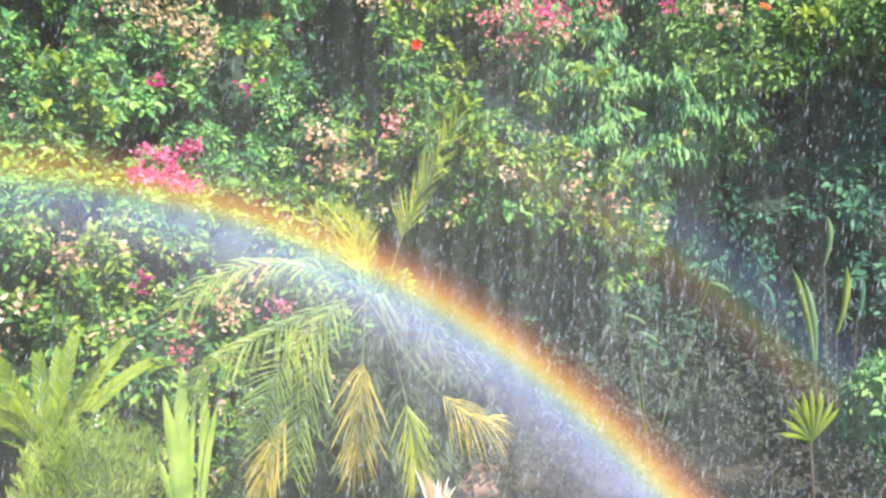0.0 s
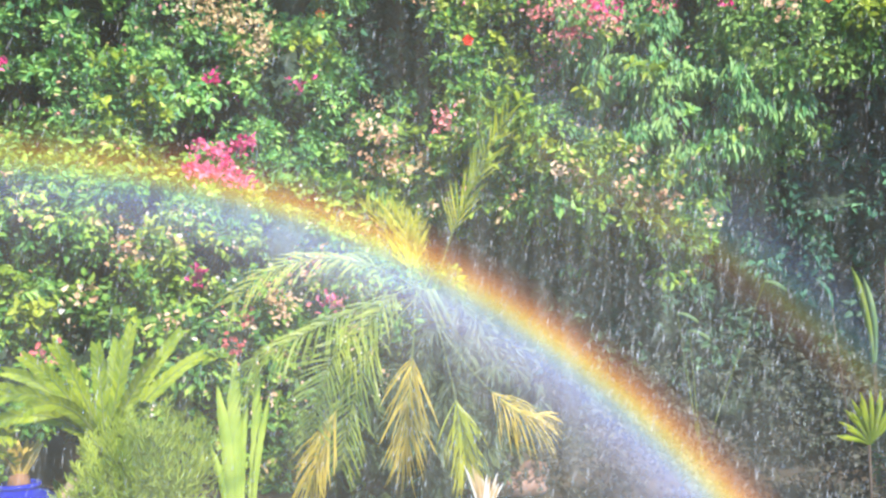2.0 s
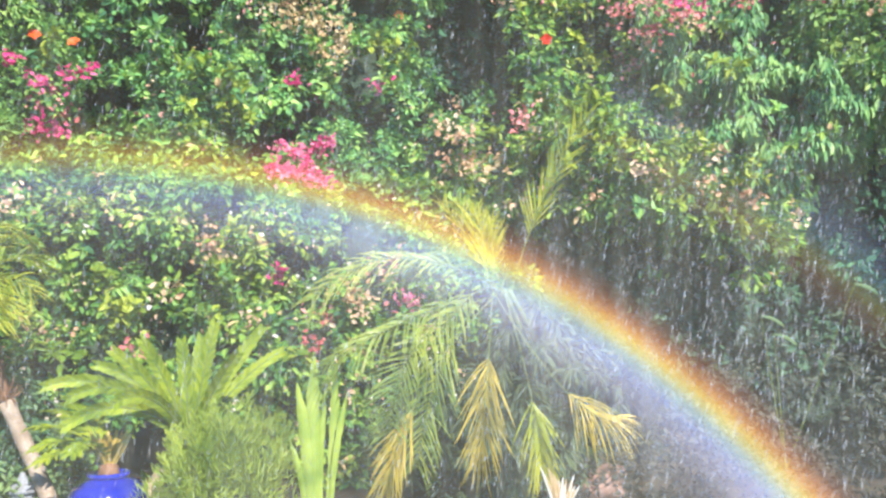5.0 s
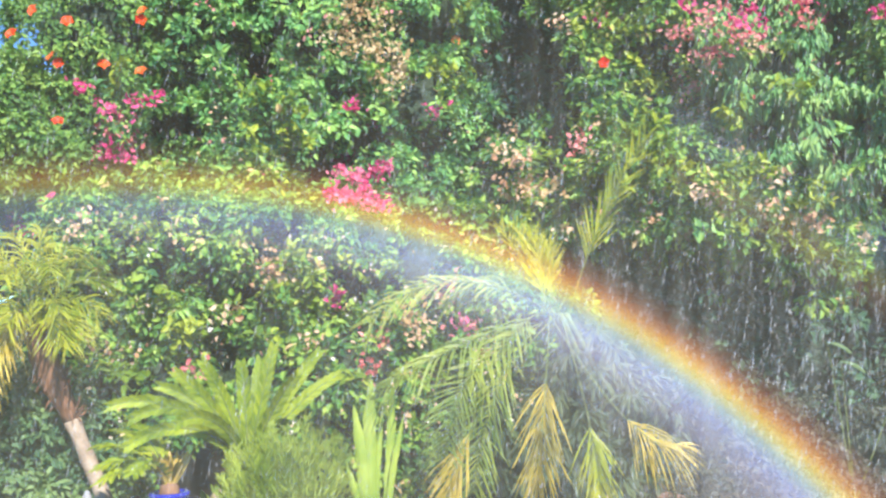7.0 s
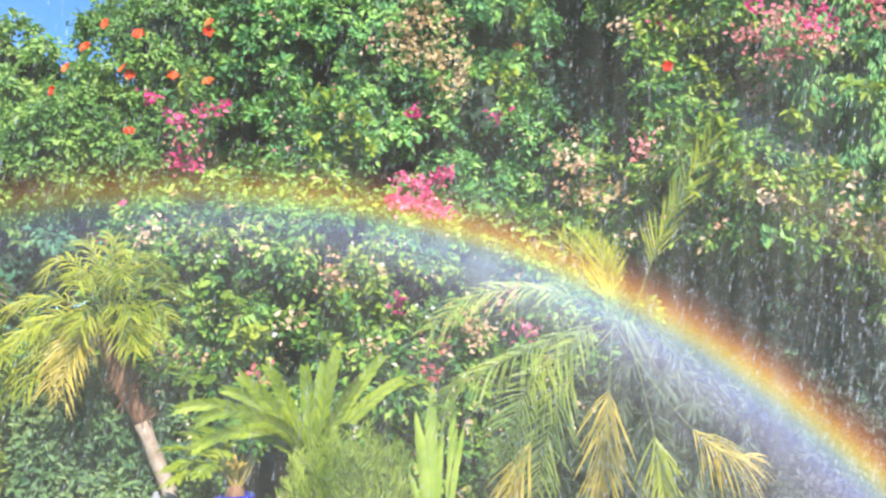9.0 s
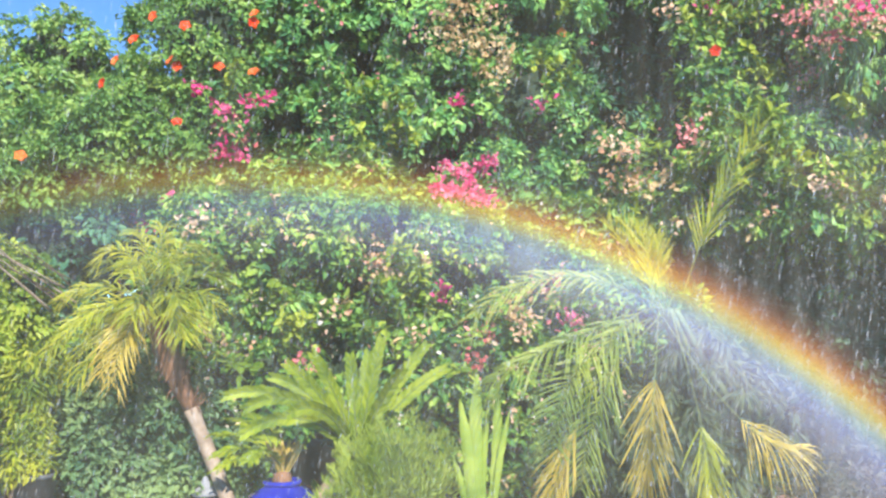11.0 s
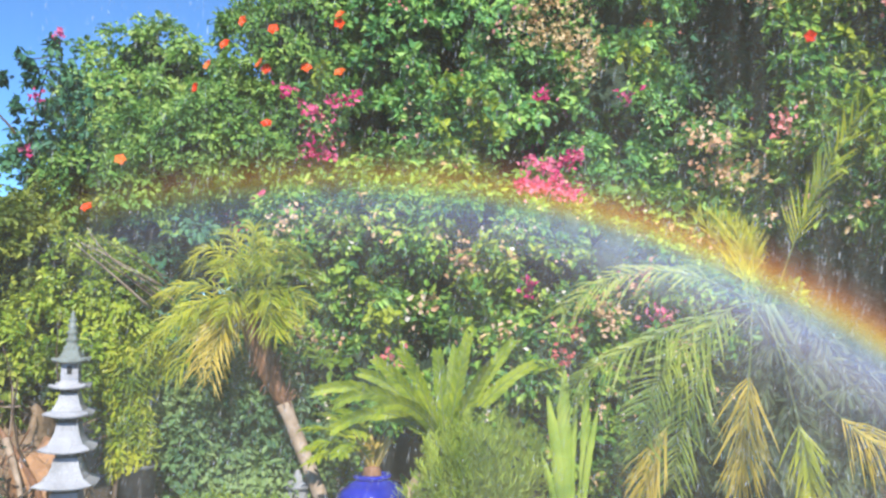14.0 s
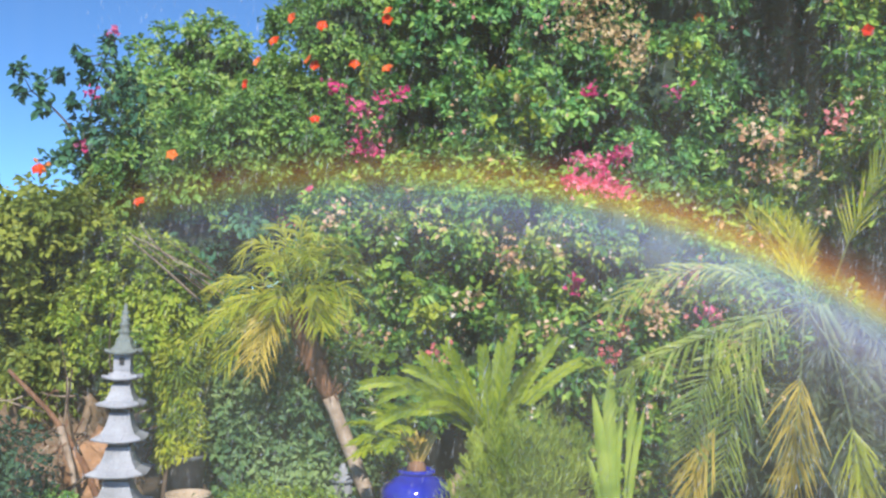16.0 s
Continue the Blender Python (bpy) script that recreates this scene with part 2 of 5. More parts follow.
def ball(centre, radii, off, rough=0.25, sub=3):
    """Lumpy ball for the dense inside of a shrub."""
    global ICO_V, ICO_F
    if ICO_V is None:
        bm = bmesh.new()
        bmesh.ops.create_icosphere(bm, subdivisions=sub, radius=1)
        ICO_V = np.array([v.co[:] for v in bm.verts])
        ICO_F = [tuple(v.index for v in f.verts) for f in bm.faces]
        bm.free()
    v = ICO_V * np.asarray(radii) + centre
    v = centre + (v - centre) * (1 + rough * field(v, 3.0, off) + rough * 0.9 * field(v, 9.0, off + 5))[:, None]
    return v, ICO_F


SPRAYS = []         # (centres, shrub) of the leaf sprays of every shrub, for setting blossoms and shoots on them
# gaps cut along sight lines from EYE to fit the camera's view: (az, el, half width, half height) in degrees
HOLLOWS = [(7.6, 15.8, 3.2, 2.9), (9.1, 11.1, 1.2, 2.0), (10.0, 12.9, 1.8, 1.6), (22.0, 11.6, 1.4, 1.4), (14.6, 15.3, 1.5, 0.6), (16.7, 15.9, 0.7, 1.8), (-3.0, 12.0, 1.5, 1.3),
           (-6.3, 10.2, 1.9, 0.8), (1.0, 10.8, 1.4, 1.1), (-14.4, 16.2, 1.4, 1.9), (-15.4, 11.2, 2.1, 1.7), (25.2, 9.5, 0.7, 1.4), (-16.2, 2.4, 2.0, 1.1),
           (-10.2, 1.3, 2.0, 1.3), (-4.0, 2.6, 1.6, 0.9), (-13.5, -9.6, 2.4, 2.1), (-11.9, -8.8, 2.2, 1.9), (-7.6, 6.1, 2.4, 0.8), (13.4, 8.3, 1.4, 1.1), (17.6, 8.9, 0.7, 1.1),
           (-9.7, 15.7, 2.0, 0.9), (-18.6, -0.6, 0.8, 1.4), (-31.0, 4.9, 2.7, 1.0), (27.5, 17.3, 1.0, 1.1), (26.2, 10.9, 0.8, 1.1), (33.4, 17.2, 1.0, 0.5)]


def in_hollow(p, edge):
    """Which of the points lie in a gap as seen from EYE; edge widens or narrows the gaps point by point."""
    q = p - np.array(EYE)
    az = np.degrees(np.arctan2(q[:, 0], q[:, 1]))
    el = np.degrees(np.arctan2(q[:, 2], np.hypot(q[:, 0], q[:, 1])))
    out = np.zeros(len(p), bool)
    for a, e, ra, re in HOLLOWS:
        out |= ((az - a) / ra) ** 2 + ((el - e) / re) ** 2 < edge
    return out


def on_foliage(az, el):
    """The shrub and the point where a line of sight from EYE meets the foliage."""
    e, u = np.array(EYE), unit(at(az, el, 5.0) - np.array(EYE))
    for reach in (0.12, 0.25, 0.5, 2.0):
        best = (99.0, None)
        for c, root in SPRAYS:
            q = c - e
            along = q @ u
            off = np.linalg.norm(q - along[:, None] * u, axis=1)
            near = along[off < reach]
            if len(near) and near.min() < best[0]:
                best = (near.min(), root)
        if best[1] is not None:
            return best[1], e + u * (best[0] - 0.2)


def crown(lobes, count, length, rng, hang=0.3, gap=-0.22, depth=0.35, ratio=0.55, floor=0.03, spray=0.19, carve=True):
    """Leaves in domed sprays at the twig ends, over the outer shell of lobes [(centre, radii)], with gaps between."""
    per = 46
    areas = np.array([(r[0] * r[2] + r[0] * r[1] + r[1] * r[2]) for _, r in lobes])
    P, N = [], []
    for (c, r), k in zip(lobes, np.maximum(4, areas / areas.sum() * count * 1.7 / per).astype(int)):
        d = unit(rng.normal(size=(k, 3)))
        front = -(d @ unit(np.array((c[0], c[1], 0.0))))
        d = d[rng.random(k) < np.where(front > -0.25, 1.0, 0.3)]
        shell = 1 - depth * rng.random(len(d)) ** 2
        P.append(c + d * r * shell[:, None])
        N.append(unit(d / r))
    P, N = np.concatenate(P), np.concatenate(N)
    off = rng.random(3) * 50
    f0, f1, f2 = field(P, 1.3, off + 4), field(P, 2.6, off), field(P, 6.5, off + 9)
    keep = (f0 * 0.6 + f1 * 0.7 + f2 * 0.5 > gap) & (P[:, 2] > floor)
    # cut away along the sight lines, whatever the depth of the shrub
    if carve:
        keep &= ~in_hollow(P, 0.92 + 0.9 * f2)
    P, N, f0, f1, f2 = P[keep], N[keep], f0[keep], f1[keep], f2[keep]
    swell = min(1.0, float(np.mean([r.min() for _, r in lobes])) / 0.5)
    P = P + N * (swell * (0.3 * f0 + 0.26 * f1 + 0.14 * f2))[:, None]
    k = len(P)
    axis = unit(N * 0.6 + np.array((0, 0, 0.55)) + rng.normal(size=(k, 3)) * 0.3)
    R = spray * min(1.0, swell + 0.2) * rng.uniform(0.55, 1.35, k)
    n = np.clip((per * (R / spray) ** 1.6).astype(int), 8, 90)
    i = np.repeat(np.arange(k), n)
    m = len(i)
    q = unit(rng.normal(size=(m, 3)))
    up = (q * axis[i]).sum(1)
    q = q - axis[i] * np.where(up < -0.15, 2 * up, 0)[:, None]
    up = (q * axis[i]).sum(1)
    r = R[i] * (0.35 + 0.65 * rng.random(m) ** 0.6)
    L = length * rng.uniform(0.6, 1.25, m)
    flat = q - axis[i] * (0.45 * up)[:, None]
    p = P[i] + flat * (r - 0.4 * L)[:, None] + rng.normal(size=(m, 3)) * 0.015
    p[:, 2] = np.maximum(p[:, 2], floor)
    along = unit(flat * 0.9 + rng.normal(size=(m, 3)) * 0.4 + np.array((0, 0, -hang)))
    nor = unit(axis[i] * 0.8 + q * 0.35 + rng.normal(size=(m, 3)) * 0.35)
    return P, leaves(p, along, nor, L, L * ratio)


def shrub(name, label, category, lobes, count, length, mat, seed, hang=0.3, gap=-0.22, core=0.6, ratio=0.55, stems=4, group="shrubs of the planting", depth=0.35, foot=None, spray=0.19, carve=True):
    """A shrub: stems, dark filler balls inside and a leafy crown. lobes: (az, el, d, rx, ry, rz)."""
    rng = np.random.default_rng(seed)
    L = [(at(a, e, d), np.array((rx, ry, rz))) for a, e, d, rx, ry, rz in lobes]
    mean = np.mean([c for c, _ in L], 0)
    base = foot if foot is not None else (mean[0], mean[1], 0.0)
    root = thing(name, base, label, category, group)
    centres, (v, f) = crown(L, count, length, rng, hang, gap, depth, ratio, spray=spray, carve=carve)
    SPRAYS.append((centres, root))
    mesh_part("crown", v, f, mat, root, "", False, "stuff")
    # filler balls: their dark colour stands in for shade inside the crown
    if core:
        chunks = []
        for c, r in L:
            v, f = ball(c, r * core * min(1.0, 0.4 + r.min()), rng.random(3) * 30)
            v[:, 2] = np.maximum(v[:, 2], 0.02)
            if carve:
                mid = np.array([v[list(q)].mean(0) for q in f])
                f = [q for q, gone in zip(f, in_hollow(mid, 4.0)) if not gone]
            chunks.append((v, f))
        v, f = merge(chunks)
        mesh_part("inner_shade_filler", v, f, M_CORE, root, "lumpy filler balls with the shade of the inside painted into their colour", True, "stuff")
    for i in range(stems):
        c, r = L[int(rng.integers(len(L)))]
        s = np.array((base[0] + rng.normal() * 0.12, base[1] + rng.normal() * 0.12, -0.05))
        m = (s + c) / 2 + rng.normal(size=3) * 0.15
        p = bez(s, m, c, 8)
        v, f = tube(p, np.linspace(0.024, 0.008, 8))
        mesh_part("stem", v, f, M_BARK, root, "", True)
    return root


def blossoms(parent, name, centre, spread, count, size, mat, seed, label="", toward=True):
    """A cluster of papery petals or bracts round centre."""
    rng = np.random.default_rng(seed)
    p = centre + rng.normal(size=(count, 3)) * np.asarray(spread) * 0.5
    out = unit(rng.normal(size=(count, 3)) * 0.8 + np.array((0, -0.5, 0.25)))
    nor = unit(rng.normal(size=(count, 3)) * 0.6 + np.array((0.1, -0.9, 0.5)))
    s = size * rng.uniform(0.7, 1.25, count)
    v, f = leaves(p, out, nor, s, s * rng.uniform(0.5, 0.85, count), 0.2)
    return mesh_part(name, v, f, mat, parent, label, False, "stuff")


def shoot(az, el, mat, seed, length=0.4, leaf=0.1, heading=None):
    """A young leafy shoot arching out of the foliage."""
    rng = np.random.default_rng(seed)
    root, p = on_foliage(az, el)
    d = unit(np.array(heading if heading is not None else (rng.normal() * 0.7, -0.55, 0.7 + rng.normal() * 0.35)))
    a = p - d * 0.12
    q = bez(a, p + d * length * 0.55, p + d * length * 0.9 + np.array((0, 0, -0.25 * length)), 9)
    v, f = tube(q, np.linspace(0.006, 0.002, 9), 5)
    stem = mesh_part("shoot", v, f, M_STALK, root)
    k = int(length / 0.016)
    i = rng.integers(1, 9, k)
    o = unit(rng.normal(size=(k, 3)) + d * 0.4)
    L = leaf * rng.uniform(0.6, 1.2, k)
    v, f = leaves(q[i], o, unit(rng.normal(size=(k, 3)) * 0.5 + np.array((0, -0.6, 0.7))), L, L * 0.55)
    mesh_part("leafage", v, f, mat, stem, "", False, "stuff")
    return root


def hibiscus(parent, centre, size, mat, seed):
    """One open five-petalled flower facing the light."""
    rng = np.random.default_rng(seed)
    face = unit(np.array((rng.normal() * 0.4, -1.0, 0.35 + rng.normal() * 0.3)))
    a = unit(np.cross(face, (0, 0, 1)))
    b = np.cross(a, face)
    t = np.arange(5) / 5 * 2 * np.pi + rng.random() * 6
    out = np.cos(t)[:, None] * a + np.sin(t)[:, None] * b + face * 0.45
    p = np.repeat(centre[None], 5, 0)
    v, f = leaves(p, out, np.repeat(face[None], 5, 0), size * rng.uniform(.5, .62, 5), size * rng.uniform(.6, .75, 5), 0.2)
    ob = mesh_part("blossom", v, f, mat, parent)
    return ob

# ================= ground =================
def build_ground():
    n = 60
    xs = np.concatenate([np.linspace(-900, -14, 8), np.linspace(-12, 12, n), np.linspace(14, 900, 8)])
    ys = np.concatenate([np.linspace(-900, -5, 6), np.linspace(-4, 16, n), np.linspace(18, 900, 8)])
    X, Y = np.meshgrid(xs, ys)
    v = np.stack([X.ravel(), Y.ravel(), np.zeros(X.size)], 1)
    near = (np.abs(v[:, 0]) < 13) & (v[:, 1] > -4.5) & (v[:, 1] < 17)
    z = field(v[near], 0.9, np.zeros(3)) * 0.05 + field(v[near], 4.0, np.ones(3)) * 0.02
    v[near, 2] = z - 0.04
    w = len(xs)
    f = [(j * w + i, j * w + i + 1, (j + 1) * w + i + 1, (j + 1) * w + i) for j in range(len(ys) - 1) for i in range(w - 1)]
    me = bpy.data.meshes.new("ground")
    me.from_pydata(v.tolist(), [], f)
    me.materials.append(M_SOIL)
    me.polygons.foreach_set("use_smooth", [True] * len(me.polygons))
    tagged(new("ground", me), "dark damp garden soil with leaf litter", "ground", kind="structure")


build_ground()

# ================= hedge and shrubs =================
# backing that closes sky gaps; part of its darkness is painted shade
shrub("background_hedge", "deep green hedge behind the flowering shrubs, leaf colour darkened for shade", "hedge",
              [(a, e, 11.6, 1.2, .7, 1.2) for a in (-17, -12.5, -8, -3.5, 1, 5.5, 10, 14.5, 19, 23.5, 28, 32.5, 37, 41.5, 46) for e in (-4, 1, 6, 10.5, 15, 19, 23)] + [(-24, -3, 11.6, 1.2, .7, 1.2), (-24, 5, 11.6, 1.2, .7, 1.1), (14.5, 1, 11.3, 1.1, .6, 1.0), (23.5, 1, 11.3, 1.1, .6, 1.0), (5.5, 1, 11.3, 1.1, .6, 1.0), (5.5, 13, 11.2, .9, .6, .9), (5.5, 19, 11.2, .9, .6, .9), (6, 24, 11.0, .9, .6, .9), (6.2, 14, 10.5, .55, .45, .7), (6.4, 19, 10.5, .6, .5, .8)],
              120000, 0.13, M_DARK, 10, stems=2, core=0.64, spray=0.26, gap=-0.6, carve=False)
shrub("bougainvillea", "broad bougainvillea mound with pale and peach bracts", "shrub",
              [(-19, 2.5, 8.5, .75, .6, .75), (-14, 4.0, 8.4, .8, .6, .7), (-9, 4.5, 8.3, .8, .6, .7), (-4, 4.0, 8.3, .75, .6, .7),
               (1, 2.5, 8.3, .75, .6, .75), (4.5, 0.0, 8.5, .7, .6, .7), (-16, -4.5, 8.3, .8, .6, .75), (-10, -4, 8.2, .8, .6, .75),
               (-4, -4, 8.2, .8, .6, .75), (2, -5, 8.3, .8, .6, .75), (-18, -10, 8.3, .6, .5, .4), (-8, -10, 8.2, .9, .5, .4), (3, -10, 8.3, .9, .5, .4)],
              42000, 0.088, M_HEDGE, 11, gap=-0.3)
shrub("tall_hedge_shrub", "tall dense dark green flowering hedge shrub", "shrub",
             [(-15, 12, 9.3, .8, .7, .75), (-10, 11.5, 9.1, .8, .7, .7), (-5, 12, 9.3, .75, .7, .8), (0, 12.5, 9.2, .75, .6, .85),
              (-13, 18, 9.5, .9, .8, .75), (-7, 18.5, 9.4, .9, .8, .8), (-1, 19.5, 9.4, .9, .8, .8),
              (-12, 24, 9.7, 1.1, .8, .7), (-5, 25, 9.7, 1.1, .8, .7), (3, 25, 9.9, 1.1, .8, .7), (1, 7.5, 8.9, .7, .5, .5), (-16, 7.5, 9.3, .7, .5, .45)],
             46000, 0.092, M_UPPER, 12, gap=-0.3)
shrub("bougainvillea", "rambling bougainvillea with peach and pink bracts", "shrub",
                  [(11.5, 12.5, 9.1, .6, .6, .55), (12.5, 17, 9.3, .55, .6, .7), (16.5, 17, 9.2, .75, .6, .8), (12, 23, 9.6, .9, .7, .7), (18, 23, 9.4, 1., .7, .8),
                   (7, 8.5, 8.8, .6, .5, .5), (12, 8, 8.7, .6, .5, .5), (17, 9, 8.5, .75, .55, .55), (22, 6.6, 8.4, .7, .5, .48), (25.2, 5.4, 8.4, .5, .45, .4), (18.5, 6.6, 8.5, .6, .45, .42)],
                  34000, 0.092, M_HEDGE, 13, gap=-0.3, foot=tuple(at(15, 0, 10.7)[:2]) + (0.0,))
shrub("sunlit_shrub", "yellow-green sunlit shrub spilling over the dark tree", "shrub",
                   [(33.5, 15.5, 8.6, .6, .45, .45), (36.5, 17, 8.6, .6, .45, .5), (31.5, 17.5, 8.7, .5, .45, .5), (30, 14.5, 9.0, .55, .5, .45), (34.5, 17, 9.1, .7, .5, .5), (39, 18, 9.1, .7, .5, .5), (43.5, 18.5, 9.1, .7, .5, .5), (33, 21.5, 9.4, .9, .6, .6), (40, 22.5, 9.4, .9, .6, .6), (30.5, 10.5, 8.9, .4, .4, .35), (37, 14.6, 8.8, .6, .5, .35), (42, 14.8, 8.8, .6, .5, .35)],
                   46000, 0.075, M_FRESH, 24, gap=-0.24, foot=tuple(at(36, 0, 11.2)[:2]) + (0.0,))
shrub("glossy_shrub", "glossy bright green shrub with long drooping leaves", "shrub",
                [(23, 14, 8.7, .7, .6, .75), (26, 10, 8.5, .55, .5, .65), (24, 20, 8.9, .9, .6, .7), (29, 17.5, 9.0, .6, .6, .6), (28, 23, 9.2, 1., .7, .7), (28.6, 12.5, 8.8, .45, .45, .55)],
                30000, 0.1, M_GLOSSY, 14, gap=-0.32, hang=2.0, ratio=0.38, foot=tuple(at(25, 0, 10.7)[:2]) + (0.0,))
# nothing stands over this tree: its shade is in the leaf colour
shrub("shade_tree", "large tree with small leaves, its shade put into their dark green", "tree",
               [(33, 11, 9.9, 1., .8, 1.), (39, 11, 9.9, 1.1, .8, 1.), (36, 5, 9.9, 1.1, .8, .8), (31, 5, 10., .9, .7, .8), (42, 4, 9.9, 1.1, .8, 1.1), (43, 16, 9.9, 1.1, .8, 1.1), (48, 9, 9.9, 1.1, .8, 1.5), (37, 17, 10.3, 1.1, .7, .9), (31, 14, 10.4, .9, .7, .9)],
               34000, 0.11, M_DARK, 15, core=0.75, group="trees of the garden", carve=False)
shrub("shaded_understorey", "understorey of thin leafy twigs, its shade painted into the leaf colour", "shrub",
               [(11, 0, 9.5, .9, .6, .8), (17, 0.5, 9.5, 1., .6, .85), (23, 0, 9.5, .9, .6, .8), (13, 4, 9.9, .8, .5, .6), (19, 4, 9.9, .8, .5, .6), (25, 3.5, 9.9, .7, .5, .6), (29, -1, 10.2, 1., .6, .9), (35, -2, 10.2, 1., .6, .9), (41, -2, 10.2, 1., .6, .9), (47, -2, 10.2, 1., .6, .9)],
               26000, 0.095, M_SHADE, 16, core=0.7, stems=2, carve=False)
# wet growth whose colours also hold the shade below the hedge
shrub("bank_weeds", "damp weeds and dead leaves on the bank, shade darkened into their colour", "weeds",
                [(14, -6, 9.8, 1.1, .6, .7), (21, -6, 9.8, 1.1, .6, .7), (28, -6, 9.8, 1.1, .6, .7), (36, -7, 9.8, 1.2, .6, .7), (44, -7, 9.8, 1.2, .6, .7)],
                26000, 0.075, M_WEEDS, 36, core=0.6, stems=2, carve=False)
# filler mass added for the palm's dark inside, shade held in its colour
shrub("shaded_palm_thicket", "drooping filler thicket inside the feather palm, shade painted into its leaf colour", "shrub",
               [(10.8, -2.6, 7.35, .3, .25, .42), (12.4, -5.0, 7.35, .4, .28, .45), (9.4, -6.5, 7.3, .38, .25, .5), (14.4, -6.0, 7.5, .3, .28, .4), (7.0, -9.5, 7.2, .4, .25, .4), (11.5, -9.0, 7.3, .45, .25, .4), (5.0, -6.5, 7.3, .3, .25, .4)], 12000, 0.16, M_SHADEFROND, 27, hang=1.1, ratio=0.22, gap=-0.4, stems=0, core=0.72, spray=0.16, carve=False)
shrub("groundcover", "low brownish wet groundcover and litter, darkened in colour for shade under the hedge", "shrub",
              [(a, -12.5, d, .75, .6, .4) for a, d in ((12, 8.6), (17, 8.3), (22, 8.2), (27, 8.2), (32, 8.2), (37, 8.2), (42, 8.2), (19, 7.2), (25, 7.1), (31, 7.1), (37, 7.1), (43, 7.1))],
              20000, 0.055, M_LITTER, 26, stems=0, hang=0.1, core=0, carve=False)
shrub("hibiscus", "tall hibiscus with scattered orange-red flowers", "shrub",
              [(-20, 11, 9.2, .75, .6, .75), (-24, 11, 9.3, .75, .6, .65), (-26.5, 9.5, 9.4, .6, .6, .6), (-20, 17, 9.4, .8, .7, .75), (-19, 22, 9.6, 1., .7, .8), (-28, 9, 9.6, .7, .6, .55), (-32.5, 7.5, 9.7, .6, .6, .45)],
              36000, 0.07, M_HIBIS, 17, gap=-0.32, spray=0.17)
shrub("lime_tree", "yellow-green tree standing behind the hibiscus", "tree",
               [(-29.6, 15.0, 11.2, .55, .5, .5), (-27.4, 14.6, 11.2, .55, .5, .55), (-31.2, 12.8, 11.2, .5, .5, .5), (-25.6, 12.6, 11.2, .55, .5, .6), (-32.4, 10.5, 11.2, .5, .5, .6), (-29, 9, 11.0, .9, .7, .7), (-26, 9, 11.0, .8, .7, .7)],
               17000, 0.08, M_FRESH, 18, gap=-0.25, spray=0.15, group="trees of the garden", core=0.6)
shrub("olive_hedge", "yellow-olive clipped hedge in full sun", "shrub",
               [(-37, 2.5, 9.0, .7, .6, .55), (-42, 2.5, 9.0, .8, .6, .6), (-47, 3.0, 9.0, .9, .6, .6), (-39, -1.5, 9.2, .8, .6, .6), (-45, -2, 9.2, .9, .6, .7), (-35, -2, 9.2, .6, .5, .6), (-33, 0, 9.2, .5, .5, .6), (-37, -3.5, 8.6, .5, .4, .3), (-41, -4, 8.6, .5, .4, .3), (-34.3, -5, 8.4, .35, .3, .25), (-36, 4.3, 9.1, .6, .5, .42), (-40, 4.3, 9.1, .7, .5, .4), (-33.4, 4.0, 9.3, .5, .45, .5), (-34.6, 1.5, 9.0, .5, .45, .5), (-38, 0.5, 9.5, 1.0, .6, .8), (-43, 0.5, 9.5, 1.0, .6, .8)],
               30000, 0.075, M_OLIVE, 19, core=0.6, spray=0.16)
shrub("shaded_thicket", "bare thicket behind the small palm, shade put into its dark colour", "shrub",
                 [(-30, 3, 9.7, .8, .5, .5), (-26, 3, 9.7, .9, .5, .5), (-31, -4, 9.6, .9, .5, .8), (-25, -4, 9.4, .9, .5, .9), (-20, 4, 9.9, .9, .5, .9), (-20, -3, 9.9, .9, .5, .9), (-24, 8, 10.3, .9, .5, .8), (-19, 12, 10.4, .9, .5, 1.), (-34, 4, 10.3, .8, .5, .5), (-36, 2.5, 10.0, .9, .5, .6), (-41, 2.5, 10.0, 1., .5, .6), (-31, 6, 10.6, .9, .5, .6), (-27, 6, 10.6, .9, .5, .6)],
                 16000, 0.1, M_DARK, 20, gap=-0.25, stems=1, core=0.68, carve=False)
shrub("broadleaf_shrub", "blue-green broad-leaved shrub beside the palm", "shrub",
                [(-26, -5.5, 7.9, .42, .4, .42), (-23, -7, 7.8, .45, .4, .5), (-27, -9, 7.7, .45, .4, .4), (-23, -11, 7.6, .5, .4, .35), (-20, -8, 7.9, .4, .4, .5)],
                17000, 0.072, M_BROAD, 21, ratio=0.55, core=0.5)
# these weeds get sun; the dark of the corner is in their colour
shrub("bank_shrub", "leafy weeds growing on the clay bank, corner shade painted into their colour", "shrub",
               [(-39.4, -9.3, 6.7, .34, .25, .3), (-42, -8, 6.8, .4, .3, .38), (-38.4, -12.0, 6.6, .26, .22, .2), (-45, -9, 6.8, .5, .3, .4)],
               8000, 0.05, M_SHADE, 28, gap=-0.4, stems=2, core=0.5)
shrub("bank_shrub", "small fresh green weed at the foot of the clay bank", "shrub", [(-36.6, -12.2, 6.5, .18, .18, .14), (-35.6, -12.8, 6.5, .14, .15, .1)],
               2500, 0.05, M_HIBIS, 38, gap=-0.5, stems=0, core=0.4, spray=0.1)
